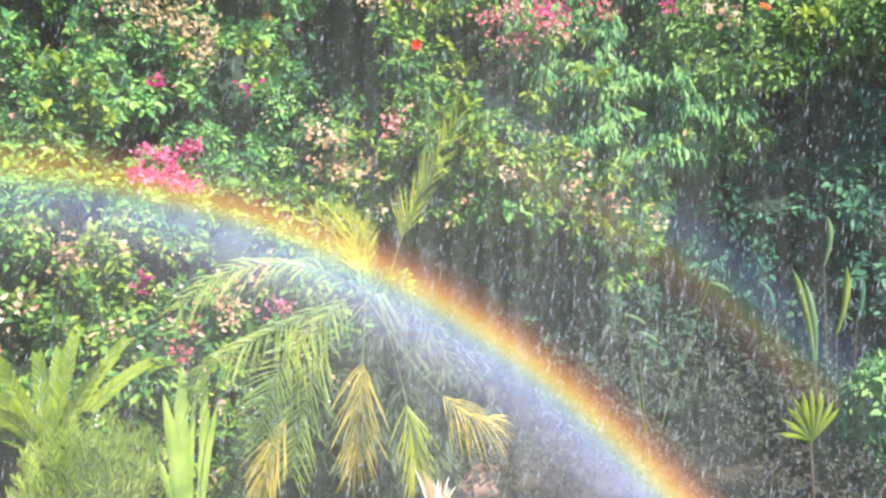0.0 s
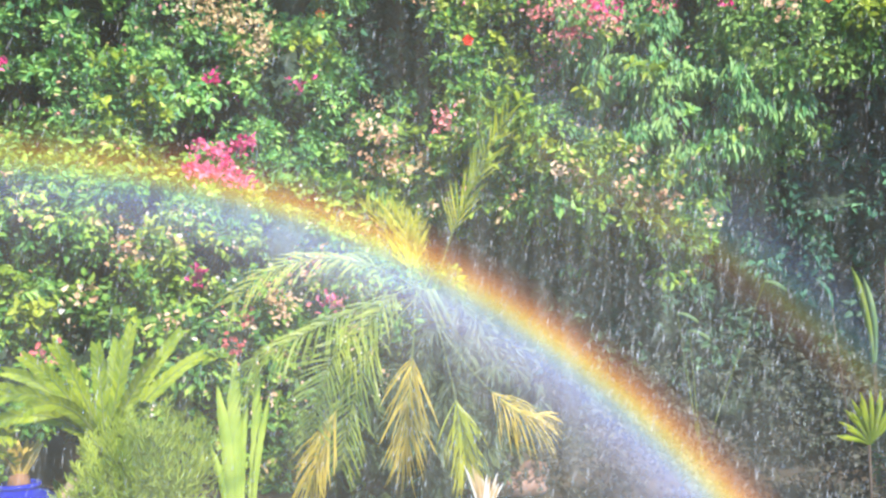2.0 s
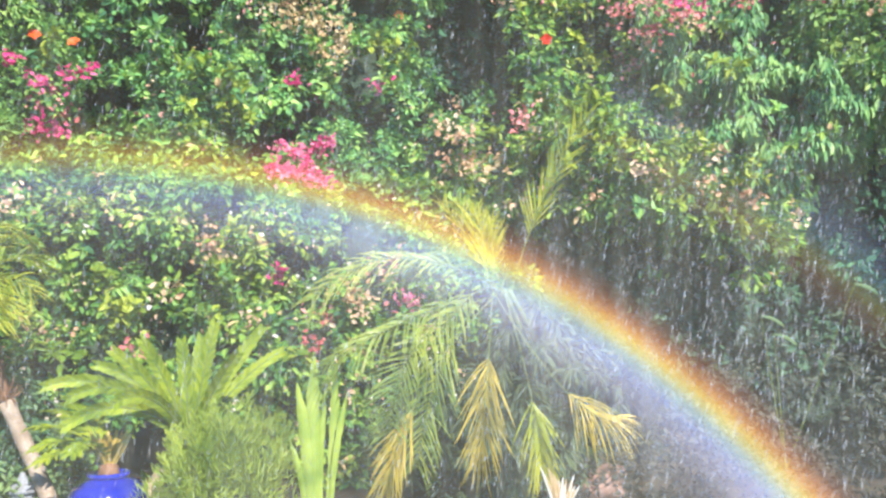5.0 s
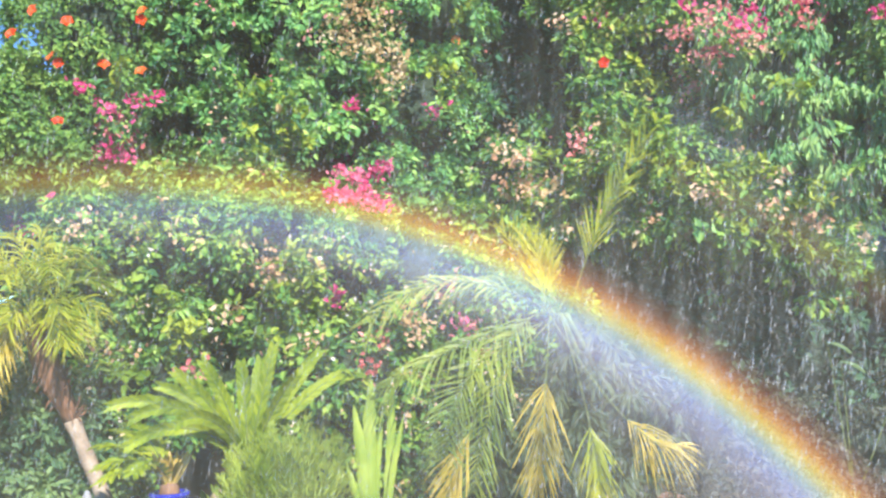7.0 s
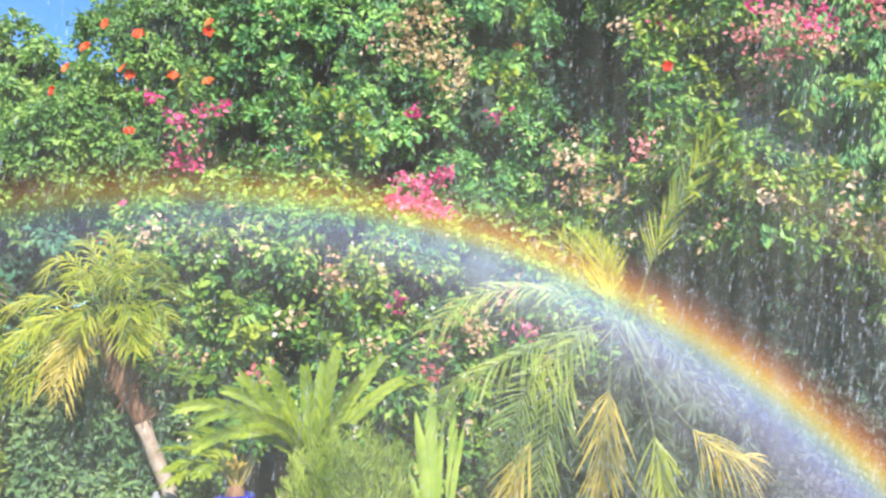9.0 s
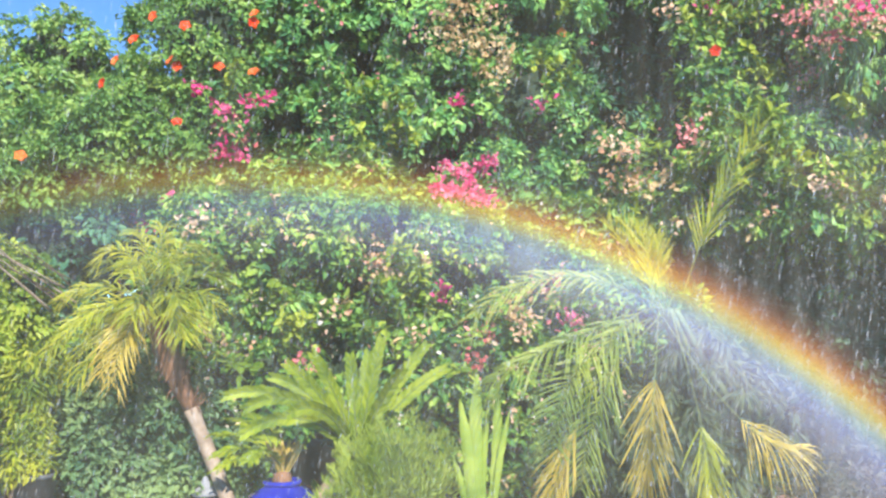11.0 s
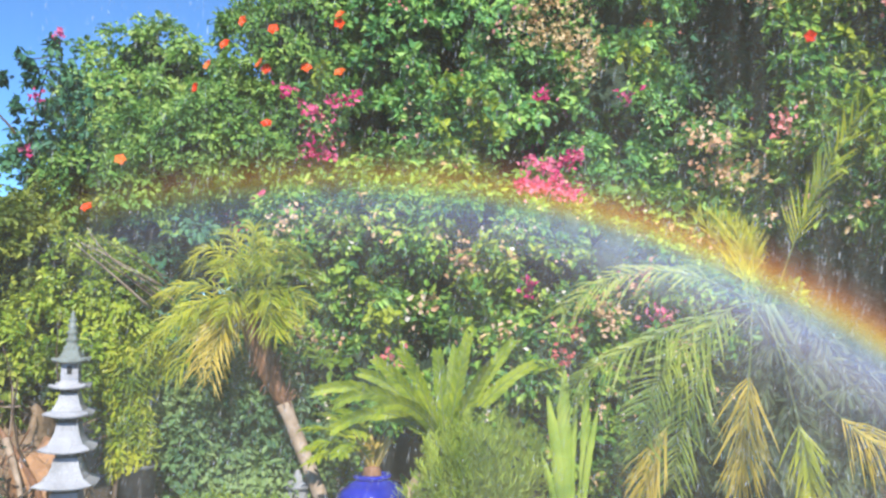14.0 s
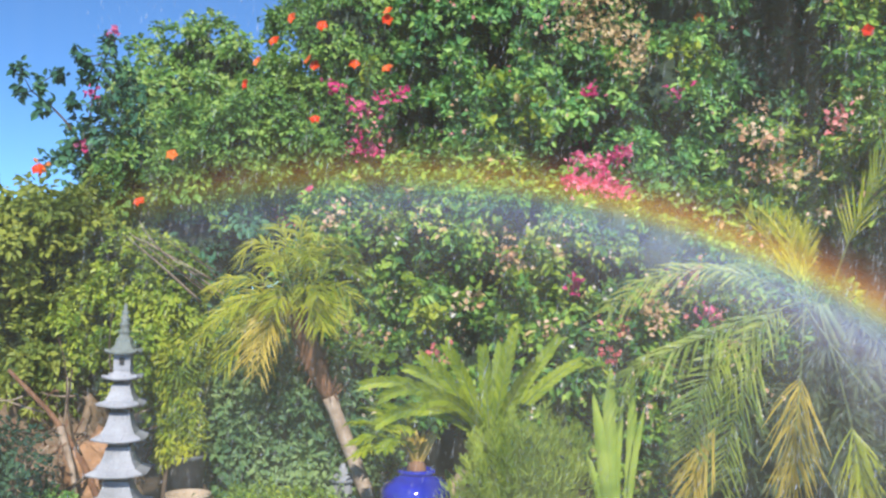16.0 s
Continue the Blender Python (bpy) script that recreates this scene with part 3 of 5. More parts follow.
shrub("leafy_shrub", "mixed green leafy shrub behind the bamboo", "shrub",
                [(-31.8, 1.5, 8.3, .42, .4, .4), (-33.5, -1.0, 8.5, .4, .4, .4), (-29.0, -1.0, 8.4, .35, .35, .4), (-31, -4, 8.3, .45, .4, .5), (-28.0, -5.0, 8.3, .3, .3, .4), (-30.2, 1.2, 7.9, .28, .25, .3), (-32.3, -2.0, 7.9, .3, .25, .35)],
                16000, 0.062, M_LIME, 35, stems=2, spray=0.15, core=0.5)
shrub("edging_plant", "low yellow-green edging plants at the foot of the shrubs", "shrub",
               [(-25.6, -13.0, 6.7, .22, .2, .18), (-23.2, -13.1, 6.7, .24, .2, .16), (-21.4, -13.0, 6.8, .2, .2, .18), (-27.2, -13.1, 6.8, .2, .2, .15)], 7000, 0.05, M_LIME, 29, stems=0, ratio=0.45, gap=-0.5, core=0.5)
shrub("bamboo", "yellow-green potted bamboo with narrow leaves", "bamboo",
                 [(-29.6, -6.9, 7.25, .15, .15, .26), (-29.8, -4.2, 7.3, .15, .15, .28), (-29.5, -8.4, 7.2, .13, .13, .14)],
                 9000, 0.07, M_BAMBOO, 22, hang=0.7, core=0.3, ratio=0.3, gap=-0.5, stems=6, foot=tuple(at(-29.0, -9, 7.2)[:2]) + (0.42,))

# ---- blossoms: (az, el) of each cluster ----
PINK = [(-4.9, 10.4), (-4.2, 10.6), (-3.3, 9.8), (-2.6, 9.5), (-2.0, 10.0), (-3.8, 9.3), (-3.1, 8.6), (-4.9, 8.2), (-5.4, 8.3), (-3.8, 8.0), (-2.9, 7.7), (-2.2, 7.7), (-1.8, 8.2), (-4.5, 7.9), (-4.6, 9.6)]
MAGENTA = [(-20.6, 13.9), (-19.3, 12.8), (-18.2, 12.4), (-17.6, 13.4), (-16.4, 13.7), (-19.2, 10.1), (-18.9, 10.5), (-18.1, 10.1), (-22.4, 7.1), (-4.0, 13.7), (-2.4, 12.8), (1.4, 13.6), (-9.8, -3.0), (3.3, -0.1), (-23.5, 5.3), (20.9, 18.2), (21.6, 18.8), (25.6, 18.0), (28.7, 17.9), (12.1, 18.9), (-5.0, 1.5), (17.7, 19.6), (22.2, 18.0), (24.6, 19.2)]
PEACH = [(-9.4, 3.5), (-8.7, 3.3), (-9.9, 3.6), (-0.4, 0.9), (-0.1, 0.2), (0.1, -0.9), (2.0, 1.8), (2.7, 2.5), (-2.0, -1.3), (-11.8, 0.4), (-20.4, 6.2), (-20.9, 5.3), (-0.6, 15.0), (-0.1, 14.3), (5.6, 11.1), (6.6, 10.4), (6.6, 12.6), (5.9, 8.7), (7.1, 8.9), (9.5, 8.9), (8.2, 13.7), (-6.3, -1.4), (-2.2, 17.0), (-1.0, 16.2), (7.1, 10.6), (19.2, 11.3), (22.8, 9.0), (24.5, 6.4), (25.1, 6.1), (22.2, 7.0), (18.4, 8.0), (10.0, 6.1), (21.8, 16.6), (19.0, 15.8), (32.3, 16.8), (31.2, 17.6), (27.4, 4.7), (4.9, -1.8), (-0.9, -6.2), (12.6, 7.4), (15.3, 6.7), (5.5, 18.8), (9.6, 18.9), (17.6, 12.9)]
ROSE = [(-18.7, 11.5), (-17.8, 11.0), (-23.4, 5.5), (-2.7, -2.7), (1.5, 2.0), (17.3, 17.0), (18.0, 17.7), (18.5, 16.6), (17.9, 14.6), (17.2, 14.8), (19.9, 19.1), (24.2, 18.7), (24.8, 17.9), (19.5, 16.5), (10.8, 11.6), (10.9, 10.9), (3.4, -0.2), (2.5, 1.9), (20.4, 18.0), (18.8, 18.6), (-13.6, -3.0), (16.8, 17.8), (21.2, 17.3), (-2.2, -1.0)]
RED = [(-38.2, 7.7), (-30.7, 9.1), (-32.5, 6.1), (-26.3, 13.8), (-25.6, 15.2), (-24.6, 16.5), (-21.6, 17.6), (-22.4, 15.5), (-22.0, 15.2), (-23.5, 18.0), (-17.3, 18.7), (-17.4, 18.2), (-19.5, 15.4), (-17.3, 15.2), (-21.9, 11.8), (-0.1, 18.4), (2.7, 18.0), (12.4, 16.4), (-6.0, 18.4), (34.4, 17.1)]
DRY = [(-5.9, 18.4), (-5.3, 19.1), (-4.6, 18.1), (-4.2, 18.9), (-3.7, 17.4), (-3.1, 18.4), (-2.4, 18.7), (-1.9, 17.6), (-1.3, 16.9), (-1.0, 15.9), (-1.5, 15.2), (-2.8, 17.0), (-4.9, 17.4), (-0.4, 15.5), (-4.0, 20.0), (-2.8, 20.2), (-5.4, 20.4), (7.0, 8.6), (8.6, 8.6), (-8.6, 3.6), (-0.2, 0.5)]
n = 500
for spots, name, mat, sp, k, size in ((PINK, "pink_cluster", M_PINK, .09, 40, .06), (MAGENTA, "magenta_cluster", M_MAGENTA, .1, 20, .066), (PEACH, "peach_cluster", M_PEACH, .13, 22, .058), (ROSE, "rose_cluster", M_ROSE, .14, 28, .058), (DRY, "dry_cluster", M_TAN, .22, 40, .058)):
    for az, el in spots:
        n += 1
        root, p = on_foliage(az, el)
        blossoms(root, name, p, (sp, sp * 0.6, sp * 0.8), k, size, mat, n)
for az, el in RED:
    n += 1
    root, p = on_foliage(az, el)
    hibiscus(root, p - unit(p - np.array(EYE)) * 0.13, 0.115, M_RED if n % 3 else M_ORANGE, n)
rng = np.random.default_rng(77)
# small stray bracts and pale flowers over the mound and the upper hedge
for i in range(200):
    n += 1
    az, el = (rng.uniform(-20, 7), rng.uniform(-7, 7)) if i % 5 < 3 else (rng.uniform(-16, 27), rng.uniform(7, 21))
    root, p = on_foliage(az, el)
    blossoms(root, "bract_spray", p, (.12, .08, .12), int(rng.integers(1, 6)), .045, (M_PEACH, M_PEACH, M_WHITE, M_ROSE, M_PEACH)[i % 5], n)
# bright young growth
LIME = [(11.3, 9.1), (10.9, 8.8), (11.7, 9.5), (11.2, 8.7), (16.2, 14.7), (2.1, 15.8), (2.5, 15.5), (11.0, 18.3), (13.6, 18.3), (-16.0, 0.7), (-14.1, -1.5), (-14.8, -1.4), (-7.6, 1.7), (-6.7, 2.0), (-8.1, 11.3), (-8.5, 11.7), (-9.6, 10.8),
        (20.8, 8.8), (20.4, 12.2), (20.0, 8.5), (-17.7, -3.2), (2.5, 19.5), (14.2, 12.0), (15.2, 11.5), (16.6, 10.0), (16.9, 8.6), (-9.7, 13.6), (-7.4, 3.5), (21.3, 8.3), (24.0, 7.1), (24.6, 3.9), (22.5, 5.4),
        (34.0, 12.7), (36.6, 16.0), (35.9, 15.4), (15.5, 15.0), (-8.3, 13.2)]
for az, el in LIME:
    for k in range(3):
        n += 1
        shoot(az + rng.normal() * 0.35, el + rng.normal() * 0.3, M_LIME, n, 0.3, 0.1)
for i in range(90):
    n += 1
    az, el = rng.uniform(-22, 29), rng.uniform(-6, 21)
    size = rng.uniform(.25, .5)
    if az < 9 or el > 0:    # left out there to fit the view: a pale shoot stood out
        shoot(az, el, (M_HEDGE, M_UPPER, M_HEDGE, M_LIME)[i % 4], n, size, 0.1)


# ================= palms =================
def frond(parent, a, b, c, leaflet, pairs, mat, seed, thick=0.012, hang=0.35, spread=0.75, name="frond", start=0.12, face=0.0, broad=1.0, fwd=0.7, wild=0.1, split=False):
    """A feathered palm frond along the bow a-b-c: a stalk and paired narrow leaflets."""
    rng = np.random.default_rng(seed)
    p = bez(a, b, c, 24)
    tan = unit(np.gradient(p, axis=0))
    v, f = tube(p, np.linspace(thick, thick * 0.25, 24), 6)
    stalk = mesh_part(name, v, f, M_STALK, parent, "", True)
    t = np.linspace(start, 1, pairs)
    q = np.stack([np.interp(t, np.linspace(0, 1, 24), p[:, k]) for k in range(3)], 1)
    w = unit(np.stack([np.interp(t, np.linspace(0, 1, 24), tan[:, k]) for k in range(3)], 1))
    tilt = unit(np.array((0, 0, 1.0)) * (1 - face) - unit(q * (1, 1, 0)) * face)
    side = unit(np.cross(w, tilt) + 1e-6)
    up = np.cross(side, w)
    V, F = [], []
    size = leaflet * (0.55 + 0.45 * np.sin(np.pi * np.clip(t * 0.85 + 0.1, 0, 1)))
    for sgn in (-1, 1):
        d = unit(side * sgn * spread + w * fwd + up * 0.2 + rng.normal(size=w.shape) * wild)
        L = size * rng.uniform(0.85, 1.15, len(t))
        n = unit(np.cross(d, w) * -sgn + rng.normal(size=w.shape) * 0.1)
        wid = (L * 0.045 + 0.004) * broad
        s2 = unit(np.cross(d, n))
        down = np.array((0, 0, -1.0))
        ring = []
        for s, k in ((0, 0.5), (0.35, 1.0), (0.7, 0.8), (1.0, 0.08)):
            mid = q + d * (L * s)[:, None] + down * (L * hang * s * s)[:, None]
            ring += [mid - s2 * (wid * k)[:, None], mid + s2 * (wid * k)[:, None] + n * (wid * 0.4 * k)[:, None]]
        V.append(np.stack(ring, 1).reshape(-1, 3))
    v = np.concatenate(V)
    base = np.arange(len(v) // 8) * 8
    F = [(o + 2 * j, o + 2 * j + 1, o + 2 * j + 3, o + 2 * j + 2) for o in base for j in range(3)]
    if split:
        for o in base:
            mesh_part("leaflet", v[o:o + 8], [(2 * j, 2 * j + 1, 2 * j + 3, 2 * j + 2) for j in range(3)], mat, stalk)
        return stalk
    mesh_part("foliage", v, F, mat, stalk, "", False, "stuff")
    return stalk


def small_palm():
    top = at(-22.7, -0.2, 7.3)
    pts = np.array([at(-17.6, -13.2, 7.15), at(-18.0, -11.7, 7.2), at(-19.4, -8.4, 7.25), at(-20.7, -5.3, 7.28), at(-22.0, -2.6, 7.3), top])
    root = thing("small_palm", tuple(pts[0][:2]) + (0.0,), "small leaning date palm with arching yellow-green fronds", "palm tree", "palms")
    t = np.linspace(0, 1, 22)
    p = np.stack([np.interp(t, np.linspace(0, 1, 6), pts[:, k]) for k in range(3)], 1)
    p[0][2] = -0.05
    r = np.where(t < 0.55, 0.062 - 0.012 * t, 0.056 + 0.043 * np.sin((t - 0.55) / 0.45 * np.pi * 0.8))
    r = r * (1 + 0.06 * np.sin(t * 90))
    k = 13
    v, f = tube(p[:k], r[:k], 14)
    trunk = mesh_part("trunk", v, f, M_TRUNK, root, "pale ringed grey-brown trunk", True)
    v, f = tube(p[k - 1:], r[k - 1:], 14)
    mesh_part("fibre_sleeve", v, f, M_FIBRE, trunk, "shaggy brown fibre below the crown", True)
    rng = np.random.default_rng(5)
    # cut leaf stubs
    for i in range(110):
        s = rng.uniform(0.58, 0.98)
        c = np.array([np.interp(s, t, p[:, j]) for j in range(3)])
        a = rng.random() * 6.28
        o = np.array((math.cos(a), math.sin(a), 0.0))
        b0 = c + o * 0.07
        k = rng.uniform(0.5, 1.3) * (-0.7 if i % 3 == 0 else 1)
        v, f = tube([b0 - o * 0.01, b0 + o * 0.025 + (0, 0, 0.05 * k), b0 + o * 0.045 + (0, 0, 0.11 * k)], [0.009, 0.007, 0.002], 5)
        mesh_part("leaf_stub", v, f, M_FIBRE, trunk)
    tips = [(-29.0, -2.5, 7.2), (-28.0, 1.0, 7.3), (-27.0, -3.8, 7.0), (-26.0, 3.5, 7.4), (-24.5, 4.6, 7.5), (-22.5, 5.0, 7.4), (-20.5, 4.0, 7.5), (-18.5, 2.0, 7.3),
            (-19.2, 0.6, 7.1), (-20.2, -0.7, 6.9), (-21.4, 0.6, 6.7), (-24.2, -0.2, 6.7), (-25.8, -3.5, 6.8), (-25.0, -4.2, 6.9), (-28.2, -4.4, 7.4), (-22.0, 3.0, 6.7), (-24.5, 2.6, 6.7), (-19.2, 3.2, 7.8), (-26.5, 2.6, 7.8), (-27.6, -0.6, 6.9), (-20.8, -1.2, 6.8), (-21.4, -1.4, 6.75), (-25.0, -3.2, 6.7)]
    for i, (a, e, d) in enumerate(tips):
        tip = at(a, e, d)
        mid = (top + tip) / 2
        mid[2] = max(top[2], tip[2]) + 0.22
        frond(root, top + (0, 0, 0.02), mid, tip, 0.23, 32, M_PALMY if i in (12, 13, 22) else M_LIMEPALM, 40 + i, 0.006, 0.5, 0.5, "frond", 0.2, 0.25, 0.42, 0.7, 0.2)


small_palm()


def feather_palm():
    base = at(8.9, 1.0, 6.85)
    root = thing("feather_palm", (base[0], base[1], 0.0), "feather palm with arching green and yellowing drooping fronds", "palm tree", "palms")
    for i, (dx, dy) in enumerate(((0.25, 0), (0.42, 0.05), (0.12, 0.08))):
        p = bez((base[0] + dx + .35, base[1] + dy + 0.75, -0.05), (base[0] + dx + .35, base[1] + dy + .7, 0.8), base + (dx * .3, dy + 0.05, -0.05), 12)
        v, f = tube(p, np.linspace(0.04, 0.026, 12), 12)
        mesh_part("trunk", v, f, M_STALK, root, "", True)
    G, Y, LP, DIM = M_PALM, M_PALMY, M_LIMEPALM, M_SHADEFROND
    # each frond: a point that its rib passes, tip, leaflet length, material, how far the leaflets hang, where they start, how far they spread
    for i, (c, t, L, m, h, s, w) in enumerate([
            ((2.7, -1.6, 6.3), (-1.8, -4.1, 6.2), .27, G, .55, .22, .6), ((2.8, 2.7, 6.5), (-2.7, 0.1, 6.4), .27, G, .4, .18, .6),
            ((3.8, -3.1, 6.3), (2.1, -8.6, 6.2), .26, G, .15, .3, .85), ((4.4, -5.6, 6.3), (1.9, -12.2, 6.2), .3, Y, .4, .6, .35),
            ((8.5, -3.8, 6.25), (7.9, -10.0, 6.15), .36, Y, .3, .5, .26), ((13.2, -5.6, 6.3), (16.8, -7.6, 6.2), .3, Y, .55, .55, .5),
            ((11.1, -5.6, 6.5), (11.9, -10.8, 6.4), .28, LP, .4, .58, .35), ((5.6, -3.9, 6.4), (3.9, -10.5, 6.3), .28, G, .3, .35, .7), ((6.2, -1.0, 6.4), (2.7, -7.8, 6.4), .27, G, .4, .3, .7),
            ((7.6, 3.4, 6.9), (5.6, 6.2, 7.0), .2, LP, -.1, .25, .4), ((8.1, 3.5, 6.9), (6.6, 6.2, 7.0), .2, LP, -.1, .25, .4), ((8.5, 3.2, 6.9), (7.7, 5.8, 7.0), .2, LP, -.1, .3, .4), ((8.9, 3.0, 6.9), (8.7, 5.3, 7.1), .18, LP, -.1, .3, .4),
            ((6.0, 3.0, 7.0), (2.0, 1.0, 7.1), .27, G, .5, .2, .6), ((10.4, 1.3, 7.2), (13.0, -2.5, 7.5), .26, DIM, .8, .25, .6)]):
        a, tip = base + np.array((0.07 * math.sin(i * 2.4), 0.05 * math.cos(i * 1.7), -0.02 - 0.12 * ((i * 7) % 5) / 5)), at(*t)
        frond(root, a, 2 * at(*c) - (a + tip) / 2, tip, L, 34, m, 70 + i, 0.006, h, w, "frond", s, 0.4, 0.4, 0.75, 0.14, i < 7)
    # young upright frond
    frond(root, at(9.6, -1.5, 7.1), at(10.6, 4.5, 7.2), at(14.9, 11.7, 7.2), .33, 28, M_LIMEPALM, 96, 0.008, 0.06, 0.34, "frond", 0.45, 0.8, 0.42, 0.8, 0.12)


feather_palm()


# ================= strap-leaved plants, fern mound, fleshy uprights =================
def strap(parent, a, b, c, width, mat, seed, name="leaf", fold=0.3, segs=9, tipw=0.5, wavy=0.06):
    """A broad channelled blade along the bow a-b-c."""
    p = bez(a, b, c, segs)
    tan = unit(np.gradient(p, axis=0))
    view = unit(p * np.array((1, 1, 0)))
    side = unit(np.cross(tan, view))
    up = np.cross(side, tan)
    s = np.linspace(0, 1, segs)
    w = width * (0.35 + 0.65 * np.clip(s * 2.2, 0, 1)) * np.where(s > 0.75, 1 - (s - 0.75) / 0.25 * (1 - tipw) , 1) * (1 + wavy * np.sin(s * 40 + seed))
    w[-1] *= 0.35
    rows = []
    for k, u in ((-1, fold), (-0.5, fold * 0.3), (0, 0), (0.5, fold * 0.3), (1, fold)):
        rows.append(p + side * (w * 0.5 * k)[:, None] + up * (w * 0.5 * u)[:, None])
    v = np.stack(rows, 1).reshape(-1, 3)
    f = [(i * 5 + j, i * 5 + j + 1, i * 5 + j + 6, i * 5 + j + 5) for i in range(segs - 1) for j in range(4)]
    return mesh_part(name, v, f, mat, parent, "", True)


def strap_plant():
    b = at(-10.2, -8.4, 6.7)
    root = thing("cycad", (b[0], b[1], 0.0), "large cycad with stiff lime-green fringed fronds", "plant")
    v, f = tube([(b[0], b[1], -0.05), (b[0], b[1], 0.3), b], [0.1, 0.09, 0.07], 12)
    mesh_part("stump", v, f, M_FIBRE, root, "", True)
    for i, (t, lift) in enumerate([((-14.7, -3.1, 6.5), .12), ((-13.1, -2.5, 6.6), .1), ((-10.8, -2.6, 6.8), .08), ((-8.8, -1.5, 6.7), .08), ((-6.0, -1.9, 6.8), .1), ((-4.7, -3.3, 6.8), .14),
                                   ((-17.2, -5.8, 6.4), .4), ((-18.4, -5.0, 6.8), .35), ((-17.4, -7.4, 6.2), .35), ((-15.6, -3.9, 7.0), .2), ((-14.6, -6.2, 6.1), .3), ((-9.6, -2.4, 7.1), .1), ((-7.4, -3.4, 6.3), .1)]):
        tip = at(*t)
        mid = b * 0.5 + tip * 0.5
        mid[2] += lift
        frond(root, b + (0, 0, -0.05), mid, tip, 0.1, 84, M_CYCAD, 400 + i, 0.01, 0.05, 0.5, "frond", 0.12, 0.85, 1.2, 0.85, 0.02)


strap_plant()


def fern_mound():
    root = shrub("fern_mound", "feathery pale green asparagus-like fern mound", "fern",
                 [(-8.2, -9.3, 6.35, .36, .3, .3), (-10.4, -10.5, 6.35, .25, .25, .26), (-5.9, -9.8, 6.35, .24, .25, .3), (-8, -12.5, 6.3, .45, .32, .28)],
                 7000, 0.07, M_FERN, 61, hang=-0.9, ratio=0.12, gap=-0.3, core=0.5, stems=0, group="", depth=0.5)
    c = at(-8.1, -10.2, 6.35)
    rng = np.random.default_rng(9)
    for i in range(120):
        a = rng.uniform(0, 6.28)
        out = np.array((math.cos(a), math.sin(a) * 0.6, 0))
        r = 0.46 * math.sqrt(rng.random())
        tip = c + out * r + np.array((0, 0, -0.1 + rng.uniform(0.1, 0.62) * (1.2 - r * 1.6)))
        b0 = np.array((c[0], c[1], 0.02)) + out * r * 0.4
        mid = b0 * 0.4 + tip * 0.6 + np.array((0, 0, 0.1)) + out * 0.02
        frond(root, b0, mid, tip, rng.uniform(.06, .1), 30, M_FERN, 200 + i, 0.003, -0.1, 0.7, "frond", 0.3, 0.4, 0.55, 1.1, 0.35)


fern_mound()


def upright_plant():
    b = at(-3.0, -12.5, 6.3)
    root = thing("tongue_plant", (b[0], b[1], 0.0), "upright clump of fleshy lime-green tongue leaves", "plant")
    for i, (a, e, ba, w) in enumerate([(-3.75, -5.2, -2.9, .075), (-2.6, -3.6, -2.35, .095), (-1.35, -4.1, -1.95, .065), (-0.5, -5.8, -1.6, .045), (-3.3, -8.2, -2.7, .05), (-1.9, -5.6, -2.1, .05), (-4.2, -8.6, -3.1, .04)]):
        s, t = at(ba, -13, 6.3), at(a, e, 6.3 + 0.06 * (i % 3))
        s[2] = 0.0
        m = (s + t) / 2 + np.array((0.05 * (-1) ** i, -0.05, 0.05))
        strap(root, s, m, t, w, M_TONGUE, i + 20, "leaf", 0.4, 18, 0.25, 0.12)


upright_plant()


# ================= pots =================
def blue_pot():
    c = at(-14.9, -12.0, 6.6)
    c[2] = 0.0
    root = thing("blue_pot", tuple(c), "glossy cobalt-blue glazed garden pot", "plant pot")
    prof = [(0.0, 0.0), (0.15, 0.0), (0.17, 0.015), (0.225, 0.1), (0.255, 0.19), (0.258, 0.26), (0.235, 0.315), (0.18, 0.355), (0.13, 0.375), (0.118, 0.39)]
    v, f = lathe(prof, c, 48)
    body = mesh_part("body", v, f, M_BLUE, root, "", True)
    v, f = lathe([(0.115, 0.385), (0.135, 0.39), (0.145, 0.402), (0.14, 0.418), (0.12, 0.422), (0.105, 0.415), (0.1, 0.36), (0.0, 0.36)], c, 48)
    mesh_part("rim", v, f, M_BLUE, root, "", True)
    return c


POT = blue_pot()


def pot_cycad():
    b = POT + np.array((0, 0, 0.36))
    root = thing("potted_cycad", tuple(b), "stubby cycad with straw-yellow leaf bases in the blue pot", "plant")
    v, f = lathe([(0.06, 0.0), (0.075, 0.04), (0.065, 0.1), (0.03, 0.13), (0.0, 0.135)], b, 16)
    mesh_part("stump", v, f, M_FIBRE, root, "", True)
    rng = np.random.default_rng(3)
    for i in range(30):
        a = i / 30 * 6.28 * 3
        o = np.array((math.cos(a), math.sin(a), 0))
        r = rng.uniform(.05, .17)
        strap(root, b + o * 0.03 + (0, 0, .08), b + o * r * 0.45 + (0, 0, 0.2), b + o * r + (0, 0, rng.uniform(.24, .35)), 0.034, M_STRAW, i, "leaf_base")
    for i, t in enumerate([(-19.3, -7.4, 6.6), (-19.0, -8.6, 6.4), (-18.2, -6.4, 6.9), (-17.6, -5.8, 7.0), (-18.8, -9.4, 6.3), (-17.0, -9.0, 6.2), (-16.6, -6.6, 7.2)]):
        tip = at(*t)
        s = b + (0, 0, 0.12)
        mid = (s + tip) / 2 + np.array((0, 0, 0.2))
        frond(root, s, mid, tip, 0.13, 36, M_STRAP, 300 + i, 0.007, 0.3)


pot_cycad()


